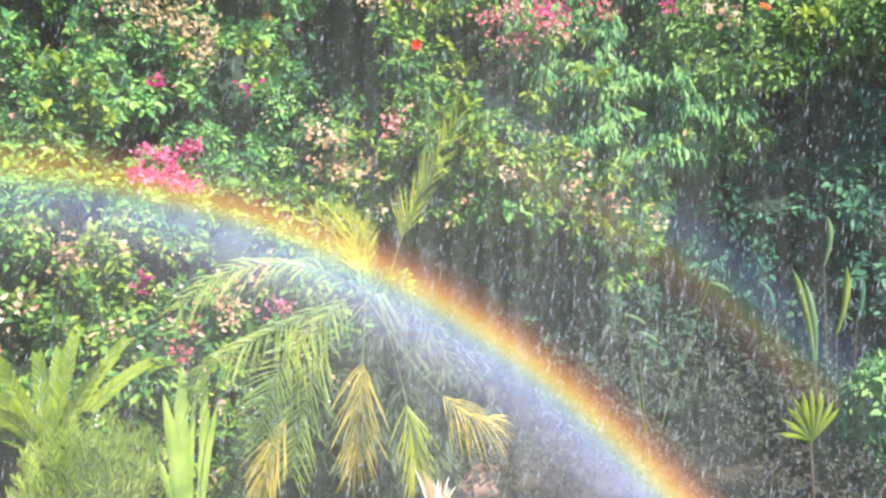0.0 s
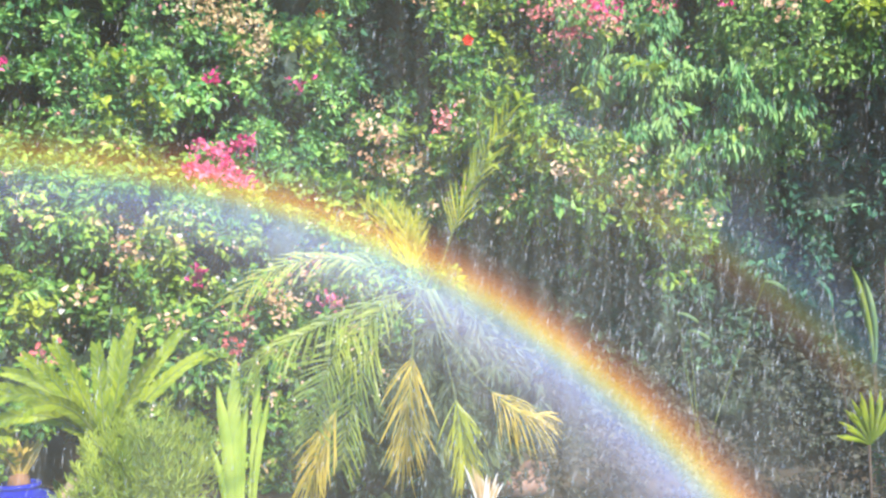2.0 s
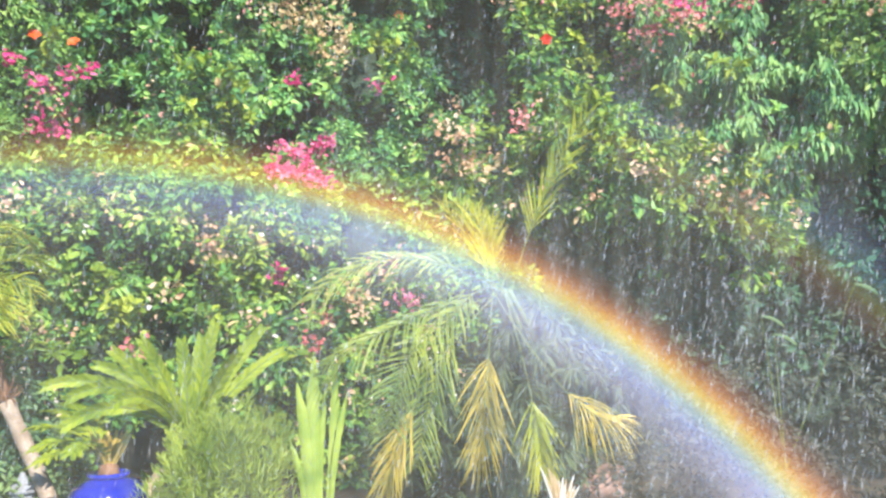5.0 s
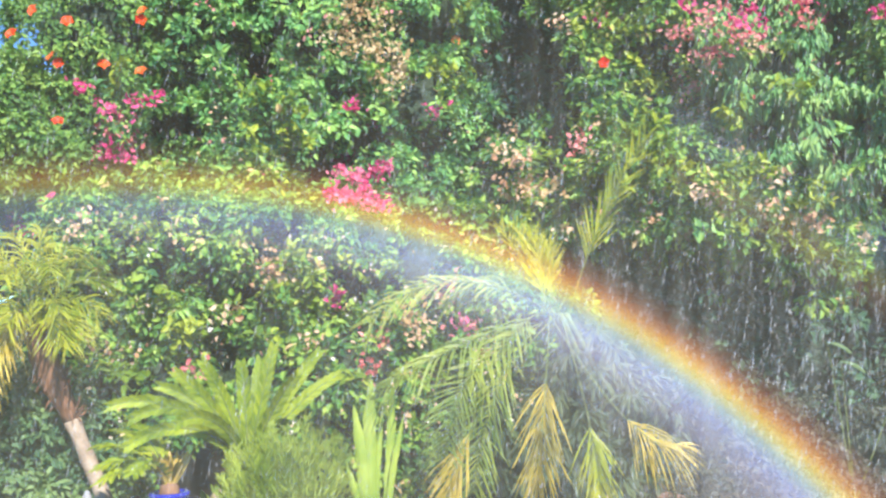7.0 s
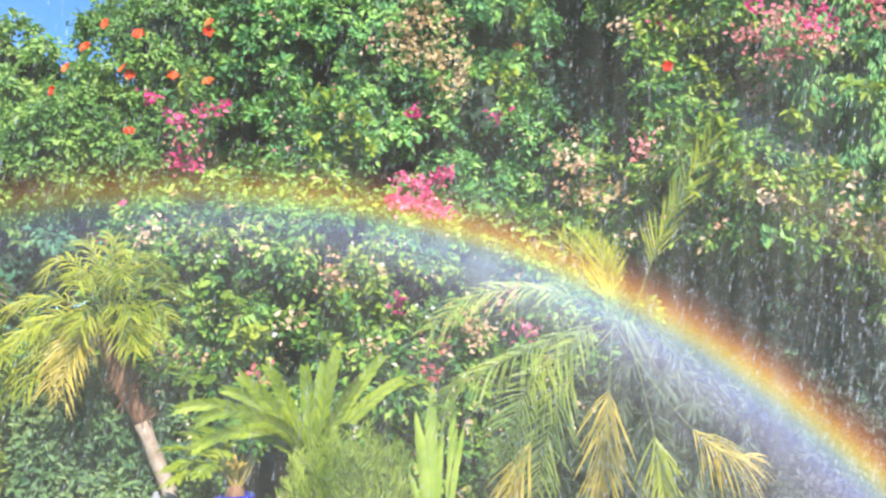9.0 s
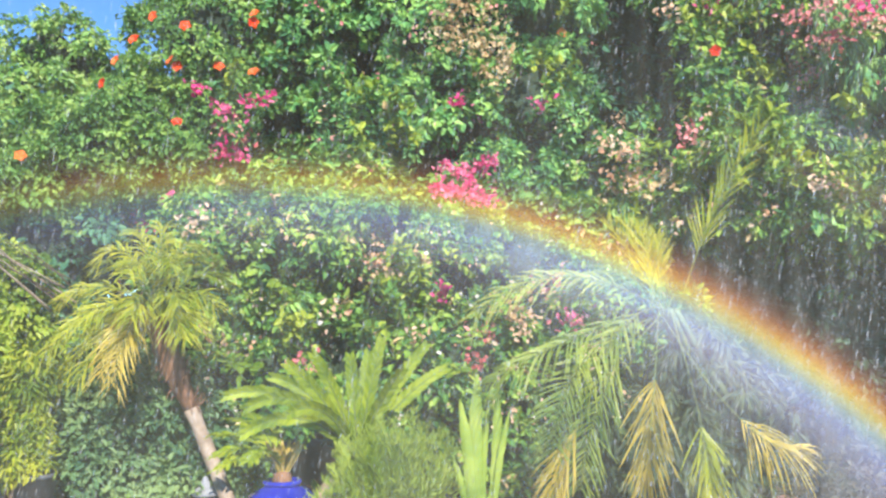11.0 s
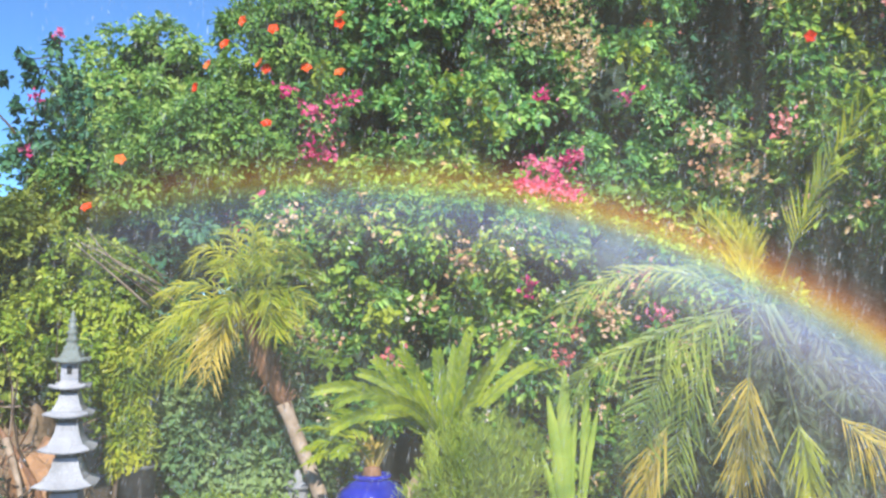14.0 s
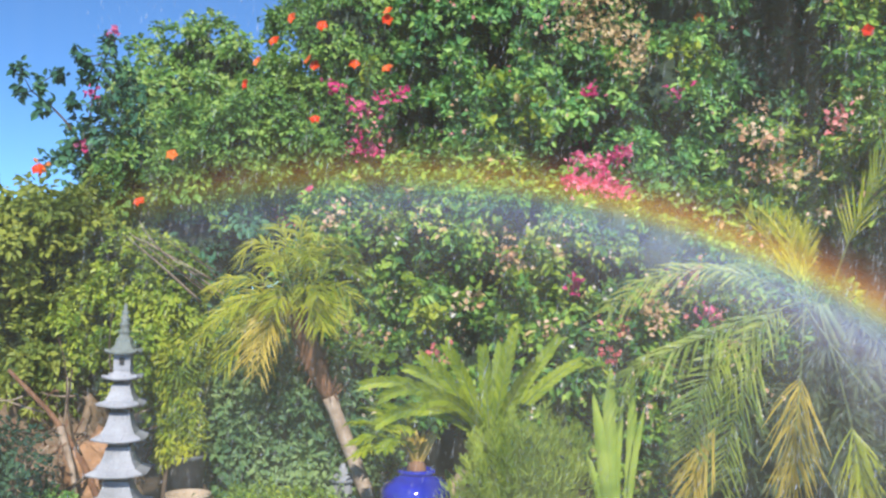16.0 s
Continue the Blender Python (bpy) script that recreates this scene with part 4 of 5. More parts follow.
def bamboo_pot():
    c = at(-29.2, -10, 7.2)
    c[2] = 0.0
    root = thing("nursery_pot", tuple(c), "dark grey plastic nursery pot behind a cream planter", "plant pot")
    v, f = lathe([(0.0, 0.0), (0.115, 0.0), (0.15, 0.41), (0.16, 0.41), (0.16, 0.44), (0.142, 0.44), (0.137, 0.39), (0.0, 0.39)], c, 32)
    mesh_part("body", v, f, M_GREYPOT, root, "", True)
    c2 = at(-29.0, -10, 6.9)
    c2[2] = 0.0
    root = thing("cream_planter", tuple(c2), "cream terracotta planter beside the pagoda", "plant pot")
    v, f = lathe([(0.0, 0.0), (0.12, 0.0), (0.15, 0.17), (0.165, 0.175), (0.165, 0.205), (0.14, 0.205), (0.13, 0.15), (0.0, 0.15)], c2, 32)
    mesh_part("body", v, f, M_CREAM, root, "", True)


bamboo_pot()


# ================= stone pagoda =================
def pagoda():
    c = at(-33.05, -10, 6.8)
    c[2] = 0.0
    root = thing("stone_pagoda", tuple(c), "weathered grey stone garden pagoda with stacked flared roofs", "garden ornament")
    turn = radians(33.05 - 11)

    def square(z, half, flare=0.0, bend=0):
        """Ring of a square plan; corners lifted by flare."""
        out = []
        n = 6
        for k in range(4):
            a0, a1 = turn + k * math.pi / 2 + math.pi / 4, turn + (k + 1) * math.pi / 2 + math.pi / 4
            p0, p1 = np.array((math.cos(a0), math.sin(a0))) * half * 1.414, np.array((math.cos(a1), math.sin(a1))) * half * 1.414
            for j in range(n):
                s = j / n
                q = p0 * (1 - s) + p1 * s
                lift = flare * (abs(2 * s - 1) ** 2.2)
                out.append((c[0] + q[0], c[1] + q[1], z + lift))
        return out

    def stack(rings):
        v = np.array([p for r in rings for p in r])
        m = len(rings[0])
        f = [(i * m + j, i * m + (j + 1) % m, (i + 1) * m + (j + 1) % m, (i + 1) * m + j) for i in range(len(rings) - 1) for j in range(m)]
        f += [tuple(range(m - 1, -1, -1)), tuple((len(rings) - 1) * m + j for j in range(m))]
        return v, f

    v, f = stack([square(-0.02, .2), square(0.05, .2), square(0.055, .17), square(0.1, .16)])
    mesh_part("plinth", v, f, M_STONED, root)
    eaves = [(0.135, .212, .205), (0.373, .195, .205), (0.612, .17, .205), (0.853, .15, .165), (1.047, .125, .08), (1.228, .115, .1)]
    below = 0.1
    for i, (z, half, h) in enumerate(eaves):
        # all storeys but the top one carry eave shade in their colour
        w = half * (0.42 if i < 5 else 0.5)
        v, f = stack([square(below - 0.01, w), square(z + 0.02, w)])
        storey = mesh_part("storey", v, f, M_STONE if i == 5 else M_STONESHADE, root)
        # black plates just proud of the wall, in place of shaded openings
        for k in range(4):
            t = turn + k * math.pi / 2
            o, s = np.array((math.cos(t), math.sin(t), 0)), np.array((-math.sin(t), math.cos(t), 0))
            q = c + o * (w + 0.003) + np.array((0, 0, (below + z) / 2 + 0.005))
            hw, hh = w * 0.3, max(0.008, (z - below) * 0.3)
            v = [q - s * hw - (0, 0, hh), q + s * hw - (0, 0, hh), q + s * hw + (0, 0, hh), q - s * hw + (0, 0, hh)]
            mesh_part("window_plate", v + [p - o * 0.02 for p in v], [(0, 1, 2, 3), (4, 7, 6, 5), (0, 4, 5, 1), (1, 5, 6, 2), (2, 6, 7, 3), (3, 7, 4, 0)], M_WINDOWDARK, storey)
        rings = [square(z, half * .45), square(z + 0.004, half * 0.97, .022), square(z + 0.014, half, .024), square(z + 0.024 + h * .06, half * 0.86, .014), square(z + h * 0.3, half * .68, .004), square(z + h * 0.52, half * .55), square(z + h * 0.76, half * .46), square(z + h, half * .41)]
        v, f = stack(rings)
        mesh_part("roof", v, f, M_STONE if i < 5 else M_STONED, root, "grey stone roof with upturned corners")
        below = z + h
    p = [(r, below + z * 0.76) for r, z in ((.05, -.02), (.058, .02), (.034, .04), (.038, .07), (.047, .085), (.03, .1), (.034, .14), (.041, .155), (.024, .17), (.028, .2), (.034, .215), (.02, .23), (.024, .26), (.027, .275), (.013, .29), (.016, .32), (0, .36))]
    v, f = lathe(p, c, 16)
    mesh_part("finial", v, f, M_STONED, root, "ringed finial of dark green-grey stone", True)


pagoda()


# ================= bank, bare branches, small things =================
def clay_bank():
    n, m = 70, 26
    v = []
    for i, a in enumerate(np.linspace(-31.5, -52, n)):
        for j, s in enumerate(np.linspace(0, 1, m)):
            d = 7.6 + 1.1 * s
            h = 0.95 * s ** 0.8 * min(1, i / 10)
            p = at(a, 0, d)
            p[2] = h
            k = noise.noise(Vector((p * 1.7).tolist())) * 0.25 + noise.noise(Vector((p * 5).tolist())) * 0.14
            v.append((p[0], p[1] - k, max(-0.06, h + k - 0.05)))
    f = [(i * m + j, i * m + j + 1, (i + 1) * m + j + 1, (i + 1) * m + j) for i in range(n - 1) for j in range(m - 1)]
    me = bpy.data.meshes.new("clay_bank")
    me.from_pydata(v, [], f)
    me.materials.append(M_BANK)
    me.polygons.foreach_set("use_smooth", [True] * len(me.polygons))
    tagged(new("clay_bank", me), "bare reddish clay bank below the hedge", "bank", kind="structure")


clay_bank()


def bare_branches():
    b = at(-33.9, -12.5, 7.0)
    b[2] = 0.0
    root = thing("bare_tree", tuple(b), "leaning bare sapling with pale peeling stem", "tree", "trees of the garden")
    for i, (p, r) in enumerate([([at(-33.4, -12.8, 7.0), at(-35.2, -9.2, 7.1), at(-36.9, -6.6, 7.2), at(-39.3, -4.0, 7.3)], .03),
                                ([at(-35.2, -9.0, 7.1), at(-35.7, -8.0, 7.05), at(-36.1, -6.0, 7.0), at(-35.9, -4.0, 7.0)], .012),
                                ([at(-36.2, -7.3, 7.2), at(-37.5, -7.8, 7.1), at(-39, -7.4, 7.0), at(-40, -6.4, 7.0)], .013),
                                ([at(-34.8, -10.2, 7.05), at(-36.0, -11.0, 6.9), at(-37.5, -11.0, 6.8), at(-39.2, -10.4, 6.8)], .014), ([at(-36.4, -7.4, 7.15), at(-36.0, -8.6, 7.05), at(-35.6, -10.0, 7.0), at(-35.4, -11.6, 6.95)], .03)]):
        p = np.array(p)
        if i == 0:
            p[0][2] = -0.03
        t = np.linspace(0, 1, 14)
        q = np.stack([np.interp(t, np.linspace(0, 1, 4), p[:, k]) for k in range(3)], 1)
        v, f = tube(q, np.linspace(r, r * 0.5, 14), 8)
        mesh_part("trunk" if i == 0 else "limb", v, f, M_FIBRE if i == 0 else M_TRUNK if i == 4 else M_BARK, root, "", True)
    b = at(-37.5, -8, 7.6)
    b[2] = 0.15
    root = thing("dry_brush", tuple(b), "tangle of dry brown twigs lying on the clay bank", "brush")
    rng = np.random.default_rng(18)
    for i in range(60):
        s = at(-37.5 + rng.normal() * 2.2, -8.5 + rng.normal() * 1.6, 7.4 + rng.normal() * .15)
        s[2] = max(0.1, s[2])
        t = s + rng.normal(size=3) * (.3, .12, .3)
        t[2] = max(0.08, t[2])
        v, f = tube(bez(s, (s + t) / 2 + rng.normal(size=3) * .06, t, 6), np.linspace(.009, .003, 6), 5)
        mesh_part("twig", v, f, (M_BARK, M_TRUNK, M_FIBRE)[i % 3], root, "", True)
    b = at(-28.0, 1.0, 7.7)
    root = thing("dead_branch", tuple(b), "dry brown twiggy branch hanging in the thicket", "branch")
    rng = np.random.default_rng(8)
    for i in range(9):
        s, t = at(-28.0 + rng.normal() * .4, 0.8 + rng.normal() * .5, 7.7), at(-32.0 + rng.normal() * .9, 4.2 + rng.normal() * 0.5, 7.6 + rng.normal() * .1)
        p = bez(s, (s + t) / 2 + rng.normal(size=3) * 0.07, t, 10)
        v, f = tube(p, np.linspace(.014 if i == 0 else .008, .003, 10), 6)
        mesh_part("twig", v, f, M_BARK if i % 2 else M_TRUNK, root, "", True)


bare_branches()


def tall_sprigs():
    """Thin hibiscus stems standing up against the sky, with tufts of dark leaves."""
    foot = at(-35.0, 6.0, 9.5)
    root = thing("sky_hibiscus", (foot[0], foot[1], 0.0), "slender hibiscus stems with dark leaf tufts against the sky", "shrub", "shrubs of the planting")
    rng = np.random.default_rng(31)
    v, f = tube([(foot[0], foot[1], -0.05), foot * (1, 1, .5), foot], [0.04, 0.035, 0.025], 8)
    stem = mesh_part("stem", v, f, M_BARK, root, "", True)
    # compact tufts in the open, then the fuller ones low on the stems
    tufts = [(-36.3, 14.6), (-37.5, 13.3), (-35.8, 13.2), (-39.4, 13.3), (-39.4, 12.1), (-38.1, 11.3), (-36.5, 11.8), (-34.6, 15.6), (-38.3, 12.6), (-35.8, 13.9),
             (-34.3, 14.5), (-33.9, 13.4), (-34.2, 12.4), (-35.1, 11.3), (-33.8, 10.9), (-34.4, 9.8), (-35.0, 9.0), (-36.0, 9.9), (-36.7, 8.8), (-37.0, 8.1), (-33.1, 9.8), (-35.3, 7.9), (-32.9, 11.8), (-33.3, 13.1), (-33.4, 8.7), (-32.7, 10.5)]
    mains = [bez(foot + (0, 0, -.05), at(-36.4, 9.5, 9.4), at(-34.7, 15.0, 9.4), 16), bez(foot + (0, 0, -.05), at(-35.2, 10, 9.4), at(-38.8, 12.2, 9.4), 16), bez(foot + (0, 0, -.05), at(-33.6, 8, 9.5), at(-34.1, 11.5, 9.5), 16)]
    for q in mains:
        v, f = tube(q, np.linspace(.02, .007, 16), 6)
        mesh_part("stem", v, f, M_BARK, root, "", True)
    spine = np.concatenate([q[3:] for q in mains])
    for i, (a, e) in enumerate(tufts):
        p = at(a, e, 9.4 + rng.normal() * .1)
        s = spine[np.argmin(np.linalg.norm(spine - p + np.array((0, 0, -0.12)), axis=1))]
        q = bez(s, (s + p) / 2 + rng.normal(size=3) * .05, p, 9)
        v, f = tube(q, np.linspace(.008, .003, 9), 5)
        limb = mesh_part("limb", v, f, M_BARK, root)
        k = 30 if i < 10 else 48
        sp = 0.034 if i < 10 else 0.085
        c = p + rng.normal(size=(k, 3)) * sp
        L = rng.uniform(.07, .115, k)
        v, f = leaves(c, unit(rng.normal(size=(k, 3)) + (0, -.2, -.2)), unit(rng.normal(size=(k, 3)) * .6 + (0, -.5, .8)), L, L * .6)
        mesh_part("leaf_tuft", v, f, M_DARK, limb, "", False, "stuff")
    for i, (a, e) in enumerate([(-34.5, 16.0), (-35.5, 12.5), (-35.8, 9.3), (-38.2, 7.7)]):
        blossoms(root, "bud", at(a, e, 9.3), (.07, .06, .07), 14, .06, M_PINK if i < 3 else M_ORANGE, 900 + i)


tall_sprigs()


def small_lantern():
    c = at(-19.55, -12, 7.3)
    c[2] = 0.0
    root = thing("stone_lantern", tuple(c), "small pale stone lantern with a pointed cap", "garden ornament")
    for name, prof in (("base", [(0, 0), (.11, 0), (.11, .05), (.05, .07), (.045, .1), (0, .1)]), ("light_box", [(0, .1), (.085, .1), (.09, .2), (0, .2)]),
                       ("cap", [(0, .2), (.12, .2), (.125, .215), (.07, .25), (.03, .3), (.018, .33), (0, .34)])):
        v, f = lathe(prof, c, 12)
        mesh_part(name, v, f, M_STONE, root)


small_lantern()


def boulder(az, d, size, mat, label, seed, name="boulder"):
    c = at(az, 0, d)
    c[2] = 0.0
    root = thing(name, tuple(c), label, "rock")
    v, f = ball(c + (0, 0, size[2] * .5), np.array(size), np.array((seed, 2, 3)), 0.5)
    v = v + (v - c) * (0.3 * field(v, 5.0, np.array((seed, 1, 2)))[:, None] + 0.16 * field(v, 13.0, np.array((seed, 5, 2)))[:, None])
    v[:, 2] = np.maximum(v[:, 2], -0.02)
    mesh_part("stone", v, f, mat, root, "", True)


# the first two are lumps added for a pale rim and a reddish patch
boulder(-12.3, 6.9, (.2, .16, .19), M_CREAM, "rounded cream lump standing in for a pale rim beside the blue pot", 4)
boulder(14.4, 7.4, (.3, .2, .15), M_TERRA, "reddish lump standing in for an unclear reddish patch under the palm fronds", 9)
boulder(-34.1, 7.25, (.22, .2, .37), M_CLAY, "orange-brown clay boulder behind the pagoda", 12)


def shade_plants():
    """Strap leaves and a fan of fresh fronds in the shade on one side."""
    b = at(36.6, -6.0, 8.3)
    b[2] = 0.0
    root = thing("ginger_plant", tuple(b), "tall ginger-like plant with upright strap leaves", "plant")
    for i, (a, e, ba, be, w, mat) in enumerate([(35.3, 1.6, 36.3, -4.1, .07, M_PALM), (35.9, 1.0, 36.4, -4.0, .05, M_BROAD), (38.3, 1.6, 37.6, -2.4, .06, M_PALM), (37.4, 4.6, 37.1, 1.6, .05, M_BROAD), (39.0, 1.1, 38.7, -1.7, .04, M_DARK), (33.3, 0.9, 34.2, -0.9, .05, M_DARK)]):
        s, t = at(ba, be, 8.3), at(a, e, 8.2)
        low = np.array((s[0] * .6 + b[0] * .4, s[1] * .6 + b[1] * .4, 0.0))
        v, f = tube([low, (low + s) / 2, s], [.006, .005, .004], 6)
        mesh_part("stalk", v, f, M_BARK, root, "", True)
        strap(root, s, (s + t) / 2 + np.array((.05, -.05, .03)), t, w, mat, 50 + i, "leaf", 0.6, 9, 0.12)
    b = at(35.9, -8.7, 6.3)
    root = thing("young_fan_palm", (b[0], b[1], 0.0), "young fresh green palm with narrow fanned leaflets", "plant")
    s = b.copy()
    s[2] = 0.0
    v, f = tube([s, (s + b) / 2, b], [.012, .01, .008], 7)
    mesh_part("stem", v, f, M_BARK, root, "", True)
    for i in range(21):
        a = math.radians(-78 + 5.4 * i + 6 * math.sin(i * 4.1))
        tip = b + np.array((math.sin(a) * .27, -.05 - .03 * (i % 3), math.cos(a) * (.36 - .05 * (i % 3))))
        strap(root, b, (b + tip) / 2 + (0, -.03, .02), tip, .028, M_STRAP, 600 + i, "leaf", 0.35, 9, 0.15)
    shrub("bluegreen_shrub", "fresh blue-green leafy shrub in the damp corner", "shrub", [(40.6, -6.5, 7.2, .32, .3, .3), (41.5, -9, 7.2, .4, .3, .35), (38.5, -9, 7.5, .25, .25, .3)], 5000, .1, M_GLOSSY, 33, gap=-0.4, core=0.5)
    b = at(26.5, -5, 9.0)
    b[2] = 0.0
    root = thing("shade_seedling", tuple(b), "thin seedling with a few pale leaves", "plant")
    for i, (a, e) in enumerate([(25.3, -1.1), (26.0, -2.2), (30.5, 0.8)]):
        t = at(a, e, 8.9)
        v, f = tube(bez(b, (b * .4 + t * .6), t, 8), np.linspace(.008, .003, 8), 5)
        st = mesh_part("stem", v, f, M_STALK, root)
        strap(root, t, t + np.array((.1, -.04, .0)), t + np.array((.2, -.05, -.1)), .035, M_BROAD, 80 + i, "leaf")


shade_plants()


def pale_tuft():
    b = at(13.0, -12.5, 6.0)
    b[2] = 0.0
    root = thing("pale_grass", tuple(b), "tuft of bleached cream grass", "grass")
    rng = np.random.default_rng(66)
    for i in range(26):
        a, e = 13.0 + rng.normal() * .6, -11.3 + rng.normal() * .5
        t = at(a, e, 6.0)
        strap(root, b + rng.normal(size=3) * (.04, .04, 0), (b + t) / 2 + (0, 0, .1), t, .018, M_WHITE if i % 3 == 0 else M_TAN, i, "blade")


pale_tuft()


# ================= rainbow and spray =================
def rainbow_mat(name, h, stops, lo, hi, gain):
    """Rainbow light painted as diffuse colour on a clear sheet, by angle from the axis of the bow; clear elsewhere."""
    m, n, l = nodes_of(name)
    n.remove(n["Principled BSDF"])
    tex = n.new("ShaderNodeTexCoord")
    sep = n.new("ShaderNodeSeparateXYZ")
    l.new(tex.outputs["Object"], sep.inputs[0])

    def op(kind, a, b=None):
        q = n.new("ShaderNodeMath")
        q.operation = kind
        for i, s in enumerate((a, b)):
            if s is None:
                continue
            if isinstance(s, (int, float)):
                q.inputs[i].default_value = s
            else:
                l.new(s, q.inputs[i])
        return q.outputs[0]
    x, y = sep.outputs[0], sep.outputs[1]
    r = op("SQRT", op("ADD", op("MULTIPLY", x, x), op("MULTIPLY", y, y)))
    ang = op("MULTIPLY", op("ARCTAN2", r, h), 180 / math.pi)
    u = op("DIVIDE", op("SUBTRACT", ang, lo), hi - lo)
    cr = ramp(n, [((p - lo) / (hi - lo), c) for p, c in stops])
    l.new(u, cr.inputs["Fac"])
    # painted strength along the bow: full low on one side, fading to the other
    along = op("ARCTAN2", x, y)
    ar = ramp(n, gain)
    l.new(op("ADD", op("DIVIDE", along, 2 * math.pi), 0.5), ar.inputs["Fac"])
    patch = n.new("ShaderNodeTexNoise")
    patch.inputs["Scale"].default_value, patch.inputs["Detail"].default_value = 2.2, 3
    l.new(tex.outputs["Object"], patch.inputs["Vector"])
    k = op("MULTIPLY", ar.outputs["Color"], op("ADD", op("MULTIPLY", patch.outputs["Fac"], 0.7), 0.62))
    vm = n.new("ShaderNodeVectorMath")
    vm.operation = "SCALE"
    l.new(cr.outputs["Color"], vm.inputs[0])
    l.new(k, vm.inputs["Scale"])
    df, tr, ad = n.new("ShaderNodeBsdfDiffuse"), n.new("ShaderNodeBsdfTransparent"), n.new("ShaderNodeAddShader")
    l.new(vm.outputs[0], df.inputs["Color"])
    l.new(df.outputs[0], ad.inputs[0])
    l.new(tr.outputs[0], ad.inputs[1])
    l.new(ad.outputs[0], n["Material Output"].inputs["Surface"])
    return m


def rainbow():
    h = 4.2
    up = Vector((0, 0, 1))
    zax = -ANTI
    yax = (up - zax * up.dot(zax)).normalized()
    xax = yax.cross(zax)
    m = Matrix((xax, yax, zax)).transposed().to_4x4()
    m.translation = Vector(EYE) + ANTI * h
    root = new("rainbow")
    tagged(root, "rainbow in the sprinkler spray, its light painted as colour on flat clear arcs", "rainbow")
    root.matrix_world = m
    zero = (0, 0, 0)
    main = rainbow_mat("bow_colours", h, [(40.5, zero), (42.8, (.035, .035, .048)), (44.3, (.11, .11, .16)), (45.2, (.115, .13, .22)), (45.95, (.14, .18, .18)), (46.5, (.235, .22, .085)), (46.95, (.29, .2, .04)), (47.4, (.25, .115, .024)), (47.9, (.14, .05, .014)), (48.5, (.05, .017, .007)), (49.5, zero)],
                       38.0, 50.0, [(0.0, zero), (0.42, zero), (0.46, (.2,) * 3), (0.5, (.3,) * 3), (0.53, (.45,) * 3), (0.56, (.7,) * 3), (0.62, (.9,) * 3), (0.7, (.92,) * 3)])
    faint = rainbow_mat("outer_bow_colours", h, [(55.5, zero), (56.8, (.026, .012, .006)), (57.6, (.034, .034, .008)), (58.6, (.012, .026, .028)), (59.6, (.014, .02, .036)), (61.5, zero)],
                        55.0, 62.0, [(0.0, zero), (0.58, zero), (0.63, (.9,) * 3), (0.69, (.9,) * 3), (0.73, zero)])
    # arcs are cut where they would enter the soil
    for name, lo, hi, mat in (("inner_glow", 38.2, 44.4, main), ("violet_band", 44.4, 45.7, main), ("green_band", 45.7, 46.5, main), ("yellow_band", 46.5, 47.3, main), ("red_band", 47.3, 49.8, main), ("outer_bow", 55.2, 61.8, faint)):
        a = np.radians(np.linspace(-62, 78, 141))
        rr = h * np.tan(np.radians(np.linspace(lo, hi, 5)))
        v = [(r * math.sin(t), r * math.cos(t), 0.0) for t in a for r in rr]
        k = len(rr)
        f = []
        for i in range(len(a) - 1):
            for j in range(k - 1):
                q = (i * k + j, i * k + j + 1, (i + 1) * k + j + 1, (i + 1) * k + j)
                if all((m @ Vector(v[s])).z > 0.04 for s in q):
                    f.append(q)
        me = bpy.data.meshes.new(name)
        me.from_pydata(v, [], f)
        me.materials.append(mat)
        ob = new(name, me)
        ob.parent = root


rainbow()


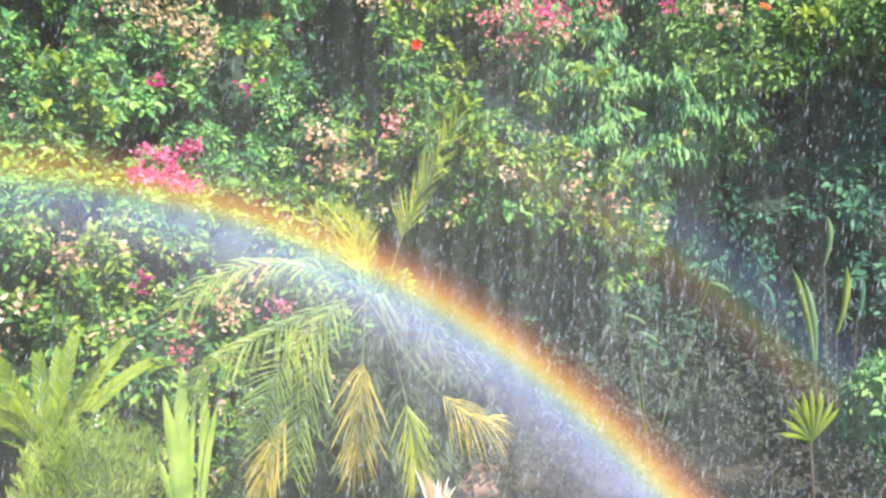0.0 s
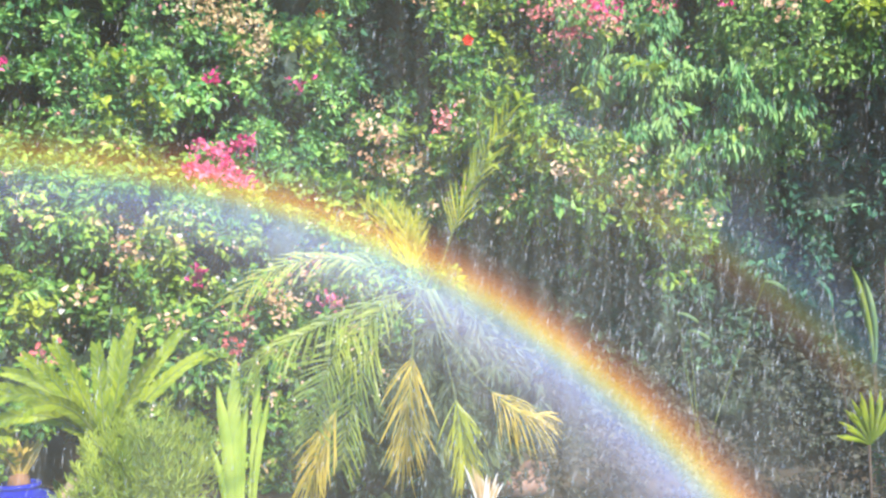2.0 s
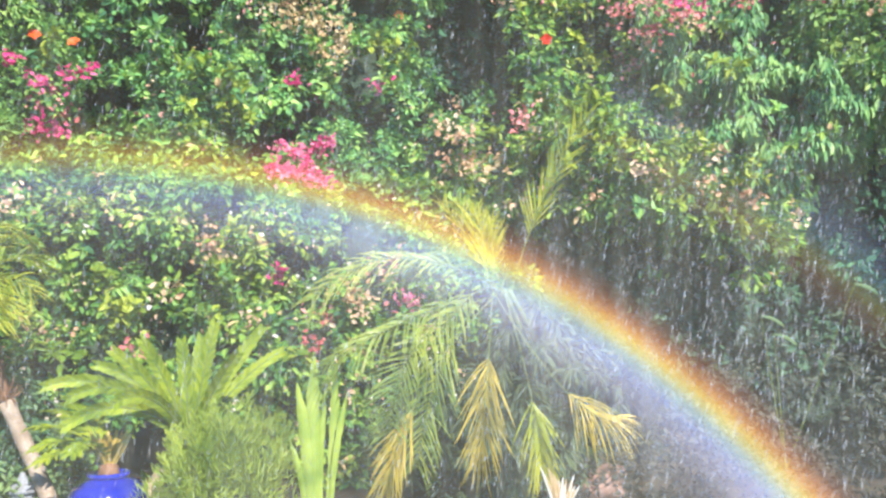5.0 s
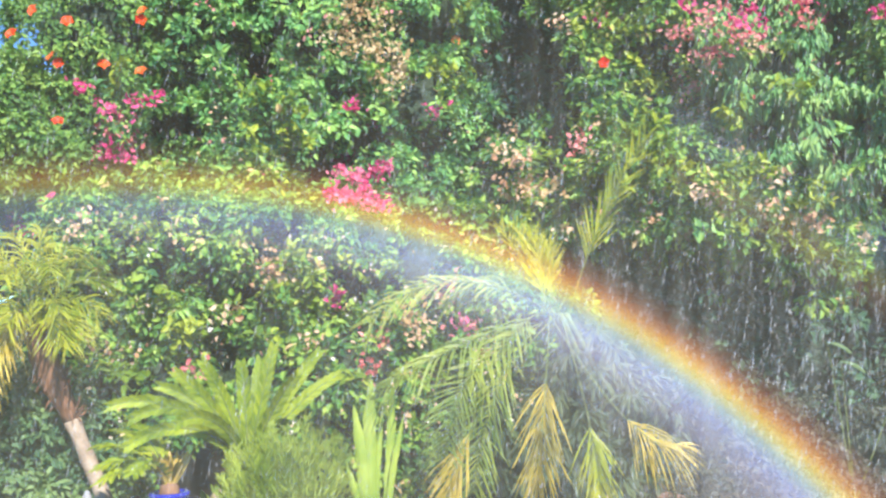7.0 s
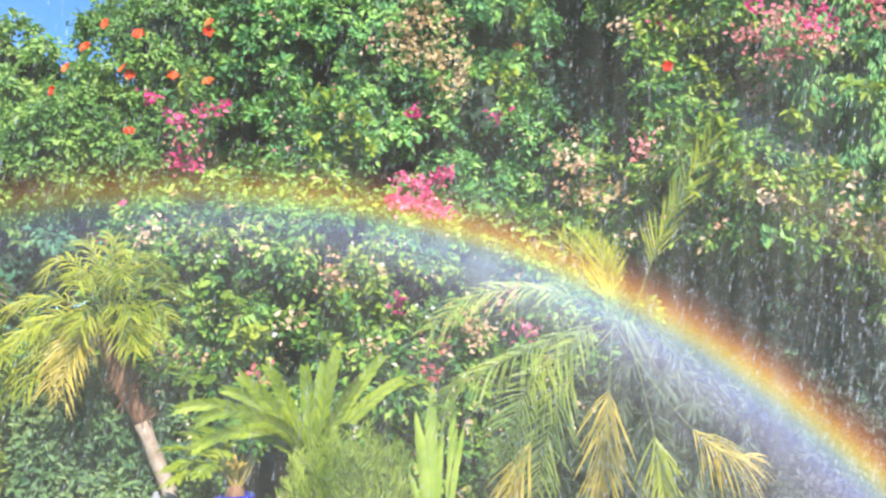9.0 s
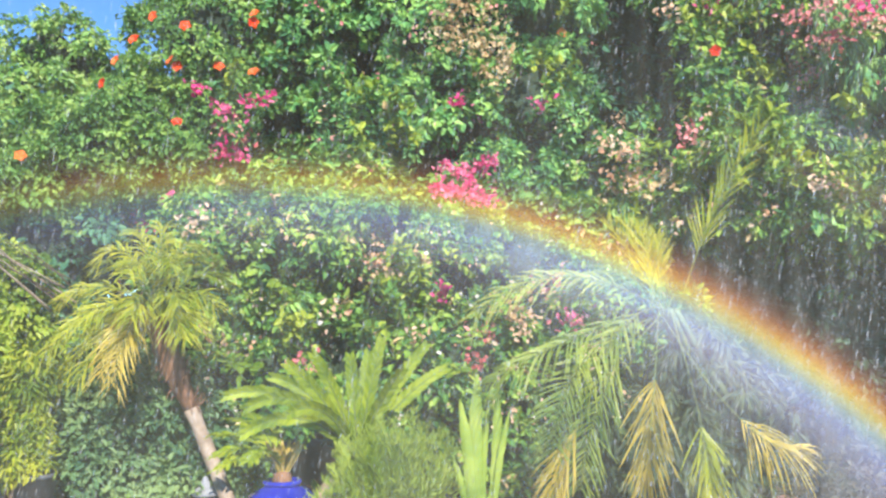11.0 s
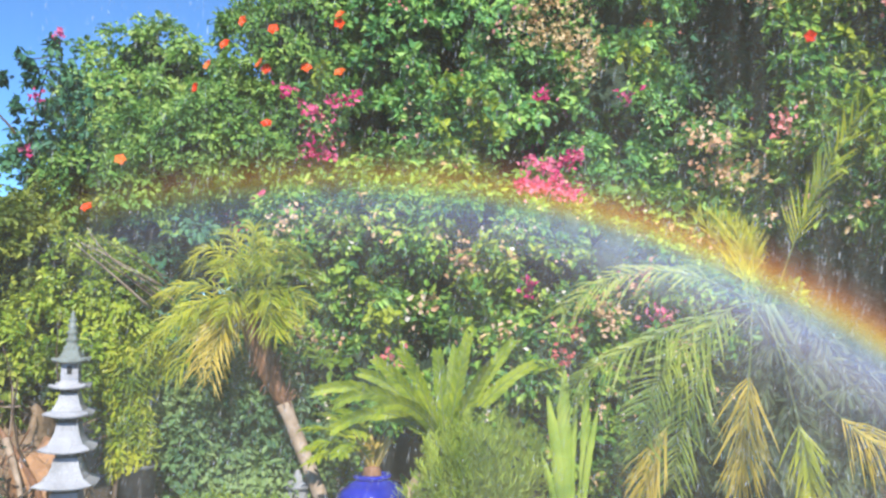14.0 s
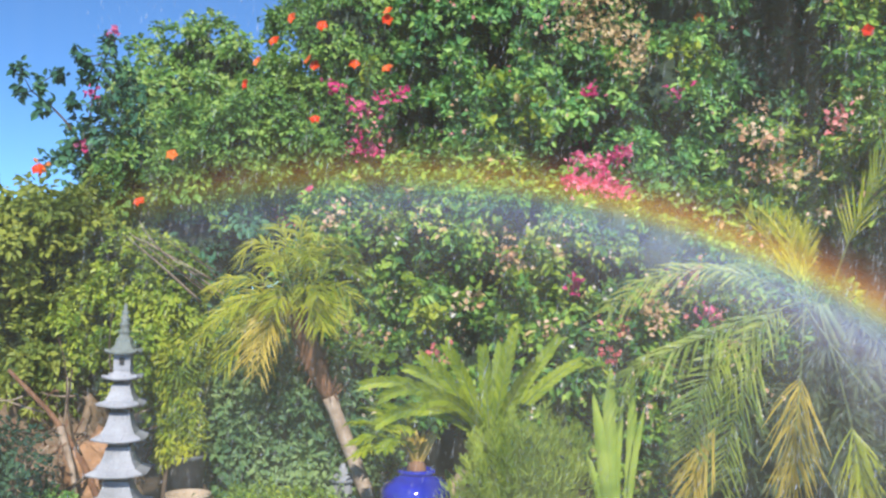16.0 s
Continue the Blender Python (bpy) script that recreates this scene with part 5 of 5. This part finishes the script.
def mist_mat():
    """Haze of the fine spray as an off-white veil on a clear sheet, thicker by bearing, height and drifting patches."""
    m, n, l = nodes_of("fine_spray")
    n.remove(n["Principled BSDF"])
    tex, sep = n.new("ShaderNodeTexCoord"), n.new("ShaderNodeSeparateXYZ")
    l.new(tex.outputs["Object"], sep.inputs[0])

    def op(kind, a, b=None, c=None):
        q = n.new("ShaderNodeMath")
        q.operation = kind
        for i, s in enumerate((a, b, c)):
            if s is None:
                continue
            if isinstance(s, (int, float)):
                q.inputs[i].default_value = s
            else:
                l.new(s, q.inputs[i])
        return q.outputs[0]
    az = op("MULTIPLY", op("ARCTAN2", sep.outputs[0], sep.outputs[1]), 180 / math.pi)
    u = op("DIVIDE", op("ADD", az, 50.0), 100.0)
    across = ramp(n, [(p, (g, g, g)) for p, g in MIST_ACROSS])
    l.new(u, across.inputs["Fac"])
    w = op("DIVIDE", sep.outputs[2], 4.5)
    height = ramp(n, [(p, (g, g, g)) for p, g in MIST_HEIGHT])
    l.new(w, height.inputs["Fac"])
    mp, nz = n.new("ShaderNodeMapping"), n.new("ShaderNodeTexNoise")
    mp.inputs["Scale"].default_value = (1.6, 1.6, 0.55)
    mp.inputs["Rotation"].default_value = (0, radians(12), 0)
    nz.inputs["Scale"].default_value, nz.inputs["Detail"].default_value = 1.4, 5
    l.new(tex.outputs["Object"], mp.inputs["Vector"])
    l.new(mp.outputs[0], nz.inputs["Vector"])
    mp2, nz2 = n.new("ShaderNodeMapping"), n.new("ShaderNodeTexNoise")
    mp2.inputs["Scale"].default_value = (9, 9, 0.5)
    mp2.inputs["Rotation"].default_value = (0, radians(9), 0)
    nz2.inputs["Scale"].default_value, nz2.inputs["Detail"].default_value = 1.6, 3
    l.new(tex.outputs["Object"], mp2.inputs["Vector"])
    l.new(mp2.outputs[0], nz2.inputs["Vector"])
    streak = op("MULTIPLY_ADD", nz2.outputs["Fac"], 1.7, 0.15)
    thick = op("MULTIPLY", op("MULTIPLY", across.outputs["Color"], height.outputs["Color"]), op("MULTIPLY_ADD", nz.outputs["Fac"], 1.6, 0.2))
    thick = op("ADD", op("MULTIPLY", thick, streak), MIST_BASE)
    df, tr, mx = n.new("ShaderNodeBsdfDiffuse"), n.new("ShaderNodeBsdfTransparent"), n.new("ShaderNodeMixShader")
    # veil colour tinted off white to steer the overall hue
    df.inputs["Color"].default_value = (0.81, 0.84, 0.74, 1)
    l.new(thick, mx.inputs[0])
    l.new(tr.outputs[0], mx.inputs[1])
    l.new(df.outputs[0], mx.inputs[2])
    l.new(mx.outputs[0], n["Material Output"].inputs["Surface"])
    return m


# even veil that lifts dark tones, then density fitted to the camera's view
MIST_BASE = 0.005
MIST_ACROSS = [(0.0, .45), (0.14, .55), (0.24, .85), (0.36, .75), (0.52, 1.05), (0.6, 1.2), (0.68, 1.5), (0.76, 1.35), (0.86, .75), (1.0, .5)]
MIST_HEIGHT = [(0.0, .05), (0.2, .052), (0.38, .048), (0.55, .033), (0.66, .026), (0.85, .022), (1.0, .016)]


def spray():
    root = new("sprinkler_spray")
    tagged(root, "falling sprinkler spray with sunlit drops and thin mist", "water spray")
    az = np.radians(np.linspace(-50, 50, 81))
    zs = np.linspace(0.03, 4.6, 24)
    v = [(5.6 * math.sin(a), 5.6 * math.cos(a), z) for a in az for z in zs]
    k = len(zs)
    f = [(i * k + j, i * k + j + 1, (i + 1) * k + j + 1, (i + 1) * k + j) for i in range(len(az) - 1) for j in range(k - 1)]
    mesh_part("mist", v, f, mist_mat(), root, "thin drifting mist", True, "stuff")
    # falling drops, drawn out along their way
    rng = np.random.default_rng(123)
    N = 16000
    pick = rng.random(N)
    a = np.where(pick < 0.35, rng.normal(24, 11, N), rng.uniform(-36, 46, N))
    d = rng.uniform(2.6, 6.2, N)
    e = np.where(pick < 0.35, rng.normal(-3, 7, N), rng.uniform(-13, 22, N))
    p = np.stack([d * np.sin(np.radians(a)), d * np.cos(np.radians(a)), EYE[2] + d * np.tan(np.radians(e))], 1)
    p = p[(p[:, 2] > 0.06)]
    k = len(p)
    way = unit(np.array((0.16, 0.0, 1.0)) + rng.normal(size=(k, 3)) * 0.1)
    side = unit(np.cross(way, (0.2, 1.0, 0.1)))
    out = np.cross(way, side)
    L = rng.uniform(.003, .02, k)[:, None] * np.where(rng.random(k) < .3, 1.9, 1.0)[:, None]
    W = (rng.uniform(.0009, .0024, k) * np.where(rng.random(k) < .04, 1.8, 1))[:, None]
    rows = [p + way * L, p - way * L, p + side * W, p + out * W, p - side * W, p - out * W]
    v = np.stack(rows, 1).reshape(-1, 3)
    tri = np.array([(0, 2, 3), (0, 3, 4), (0, 4, 5), (0, 5, 2), (1, 3, 2), (1, 4, 3), (1, 5, 4), (1, 2, 5)])
    f = ((np.arange(k) * 6)[:, None, None] + tri[None]).reshape(-1, 3)
    m, n, l = nodes_of("water_drop")
    b = n["Principled BSDF"]
    b.inputs["Base Color"].default_value, b.inputs["Roughness"].default_value = (.86, .9, .95, 1), 0.15
    tr, mx, geo = n.new("ShaderNodeBsdfTransparent"), n.new("ShaderNodeMixShader"), n.new("ShaderNodeNewGeometry")
    mr = n.new("ShaderNodeMapRange")
    mr.inputs["To Min"].default_value, mr.inputs["To Max"].default_value = 0.02, 0.24
    l.new(geo.outputs["Random Per Island"], mr.inputs["Value"])
    l.new(mr.outputs[0], mx.inputs[0])
    l.new(tr.outputs[0], mx.inputs[1])
    l.new(b.outputs[0], mx.inputs[2])
    l.new(mx.outputs[0], n["Material Output"].inputs["Surface"])
    mesh_part("drop", v, f, m, root, "bright falling water drops", True, "stuff")


spray()
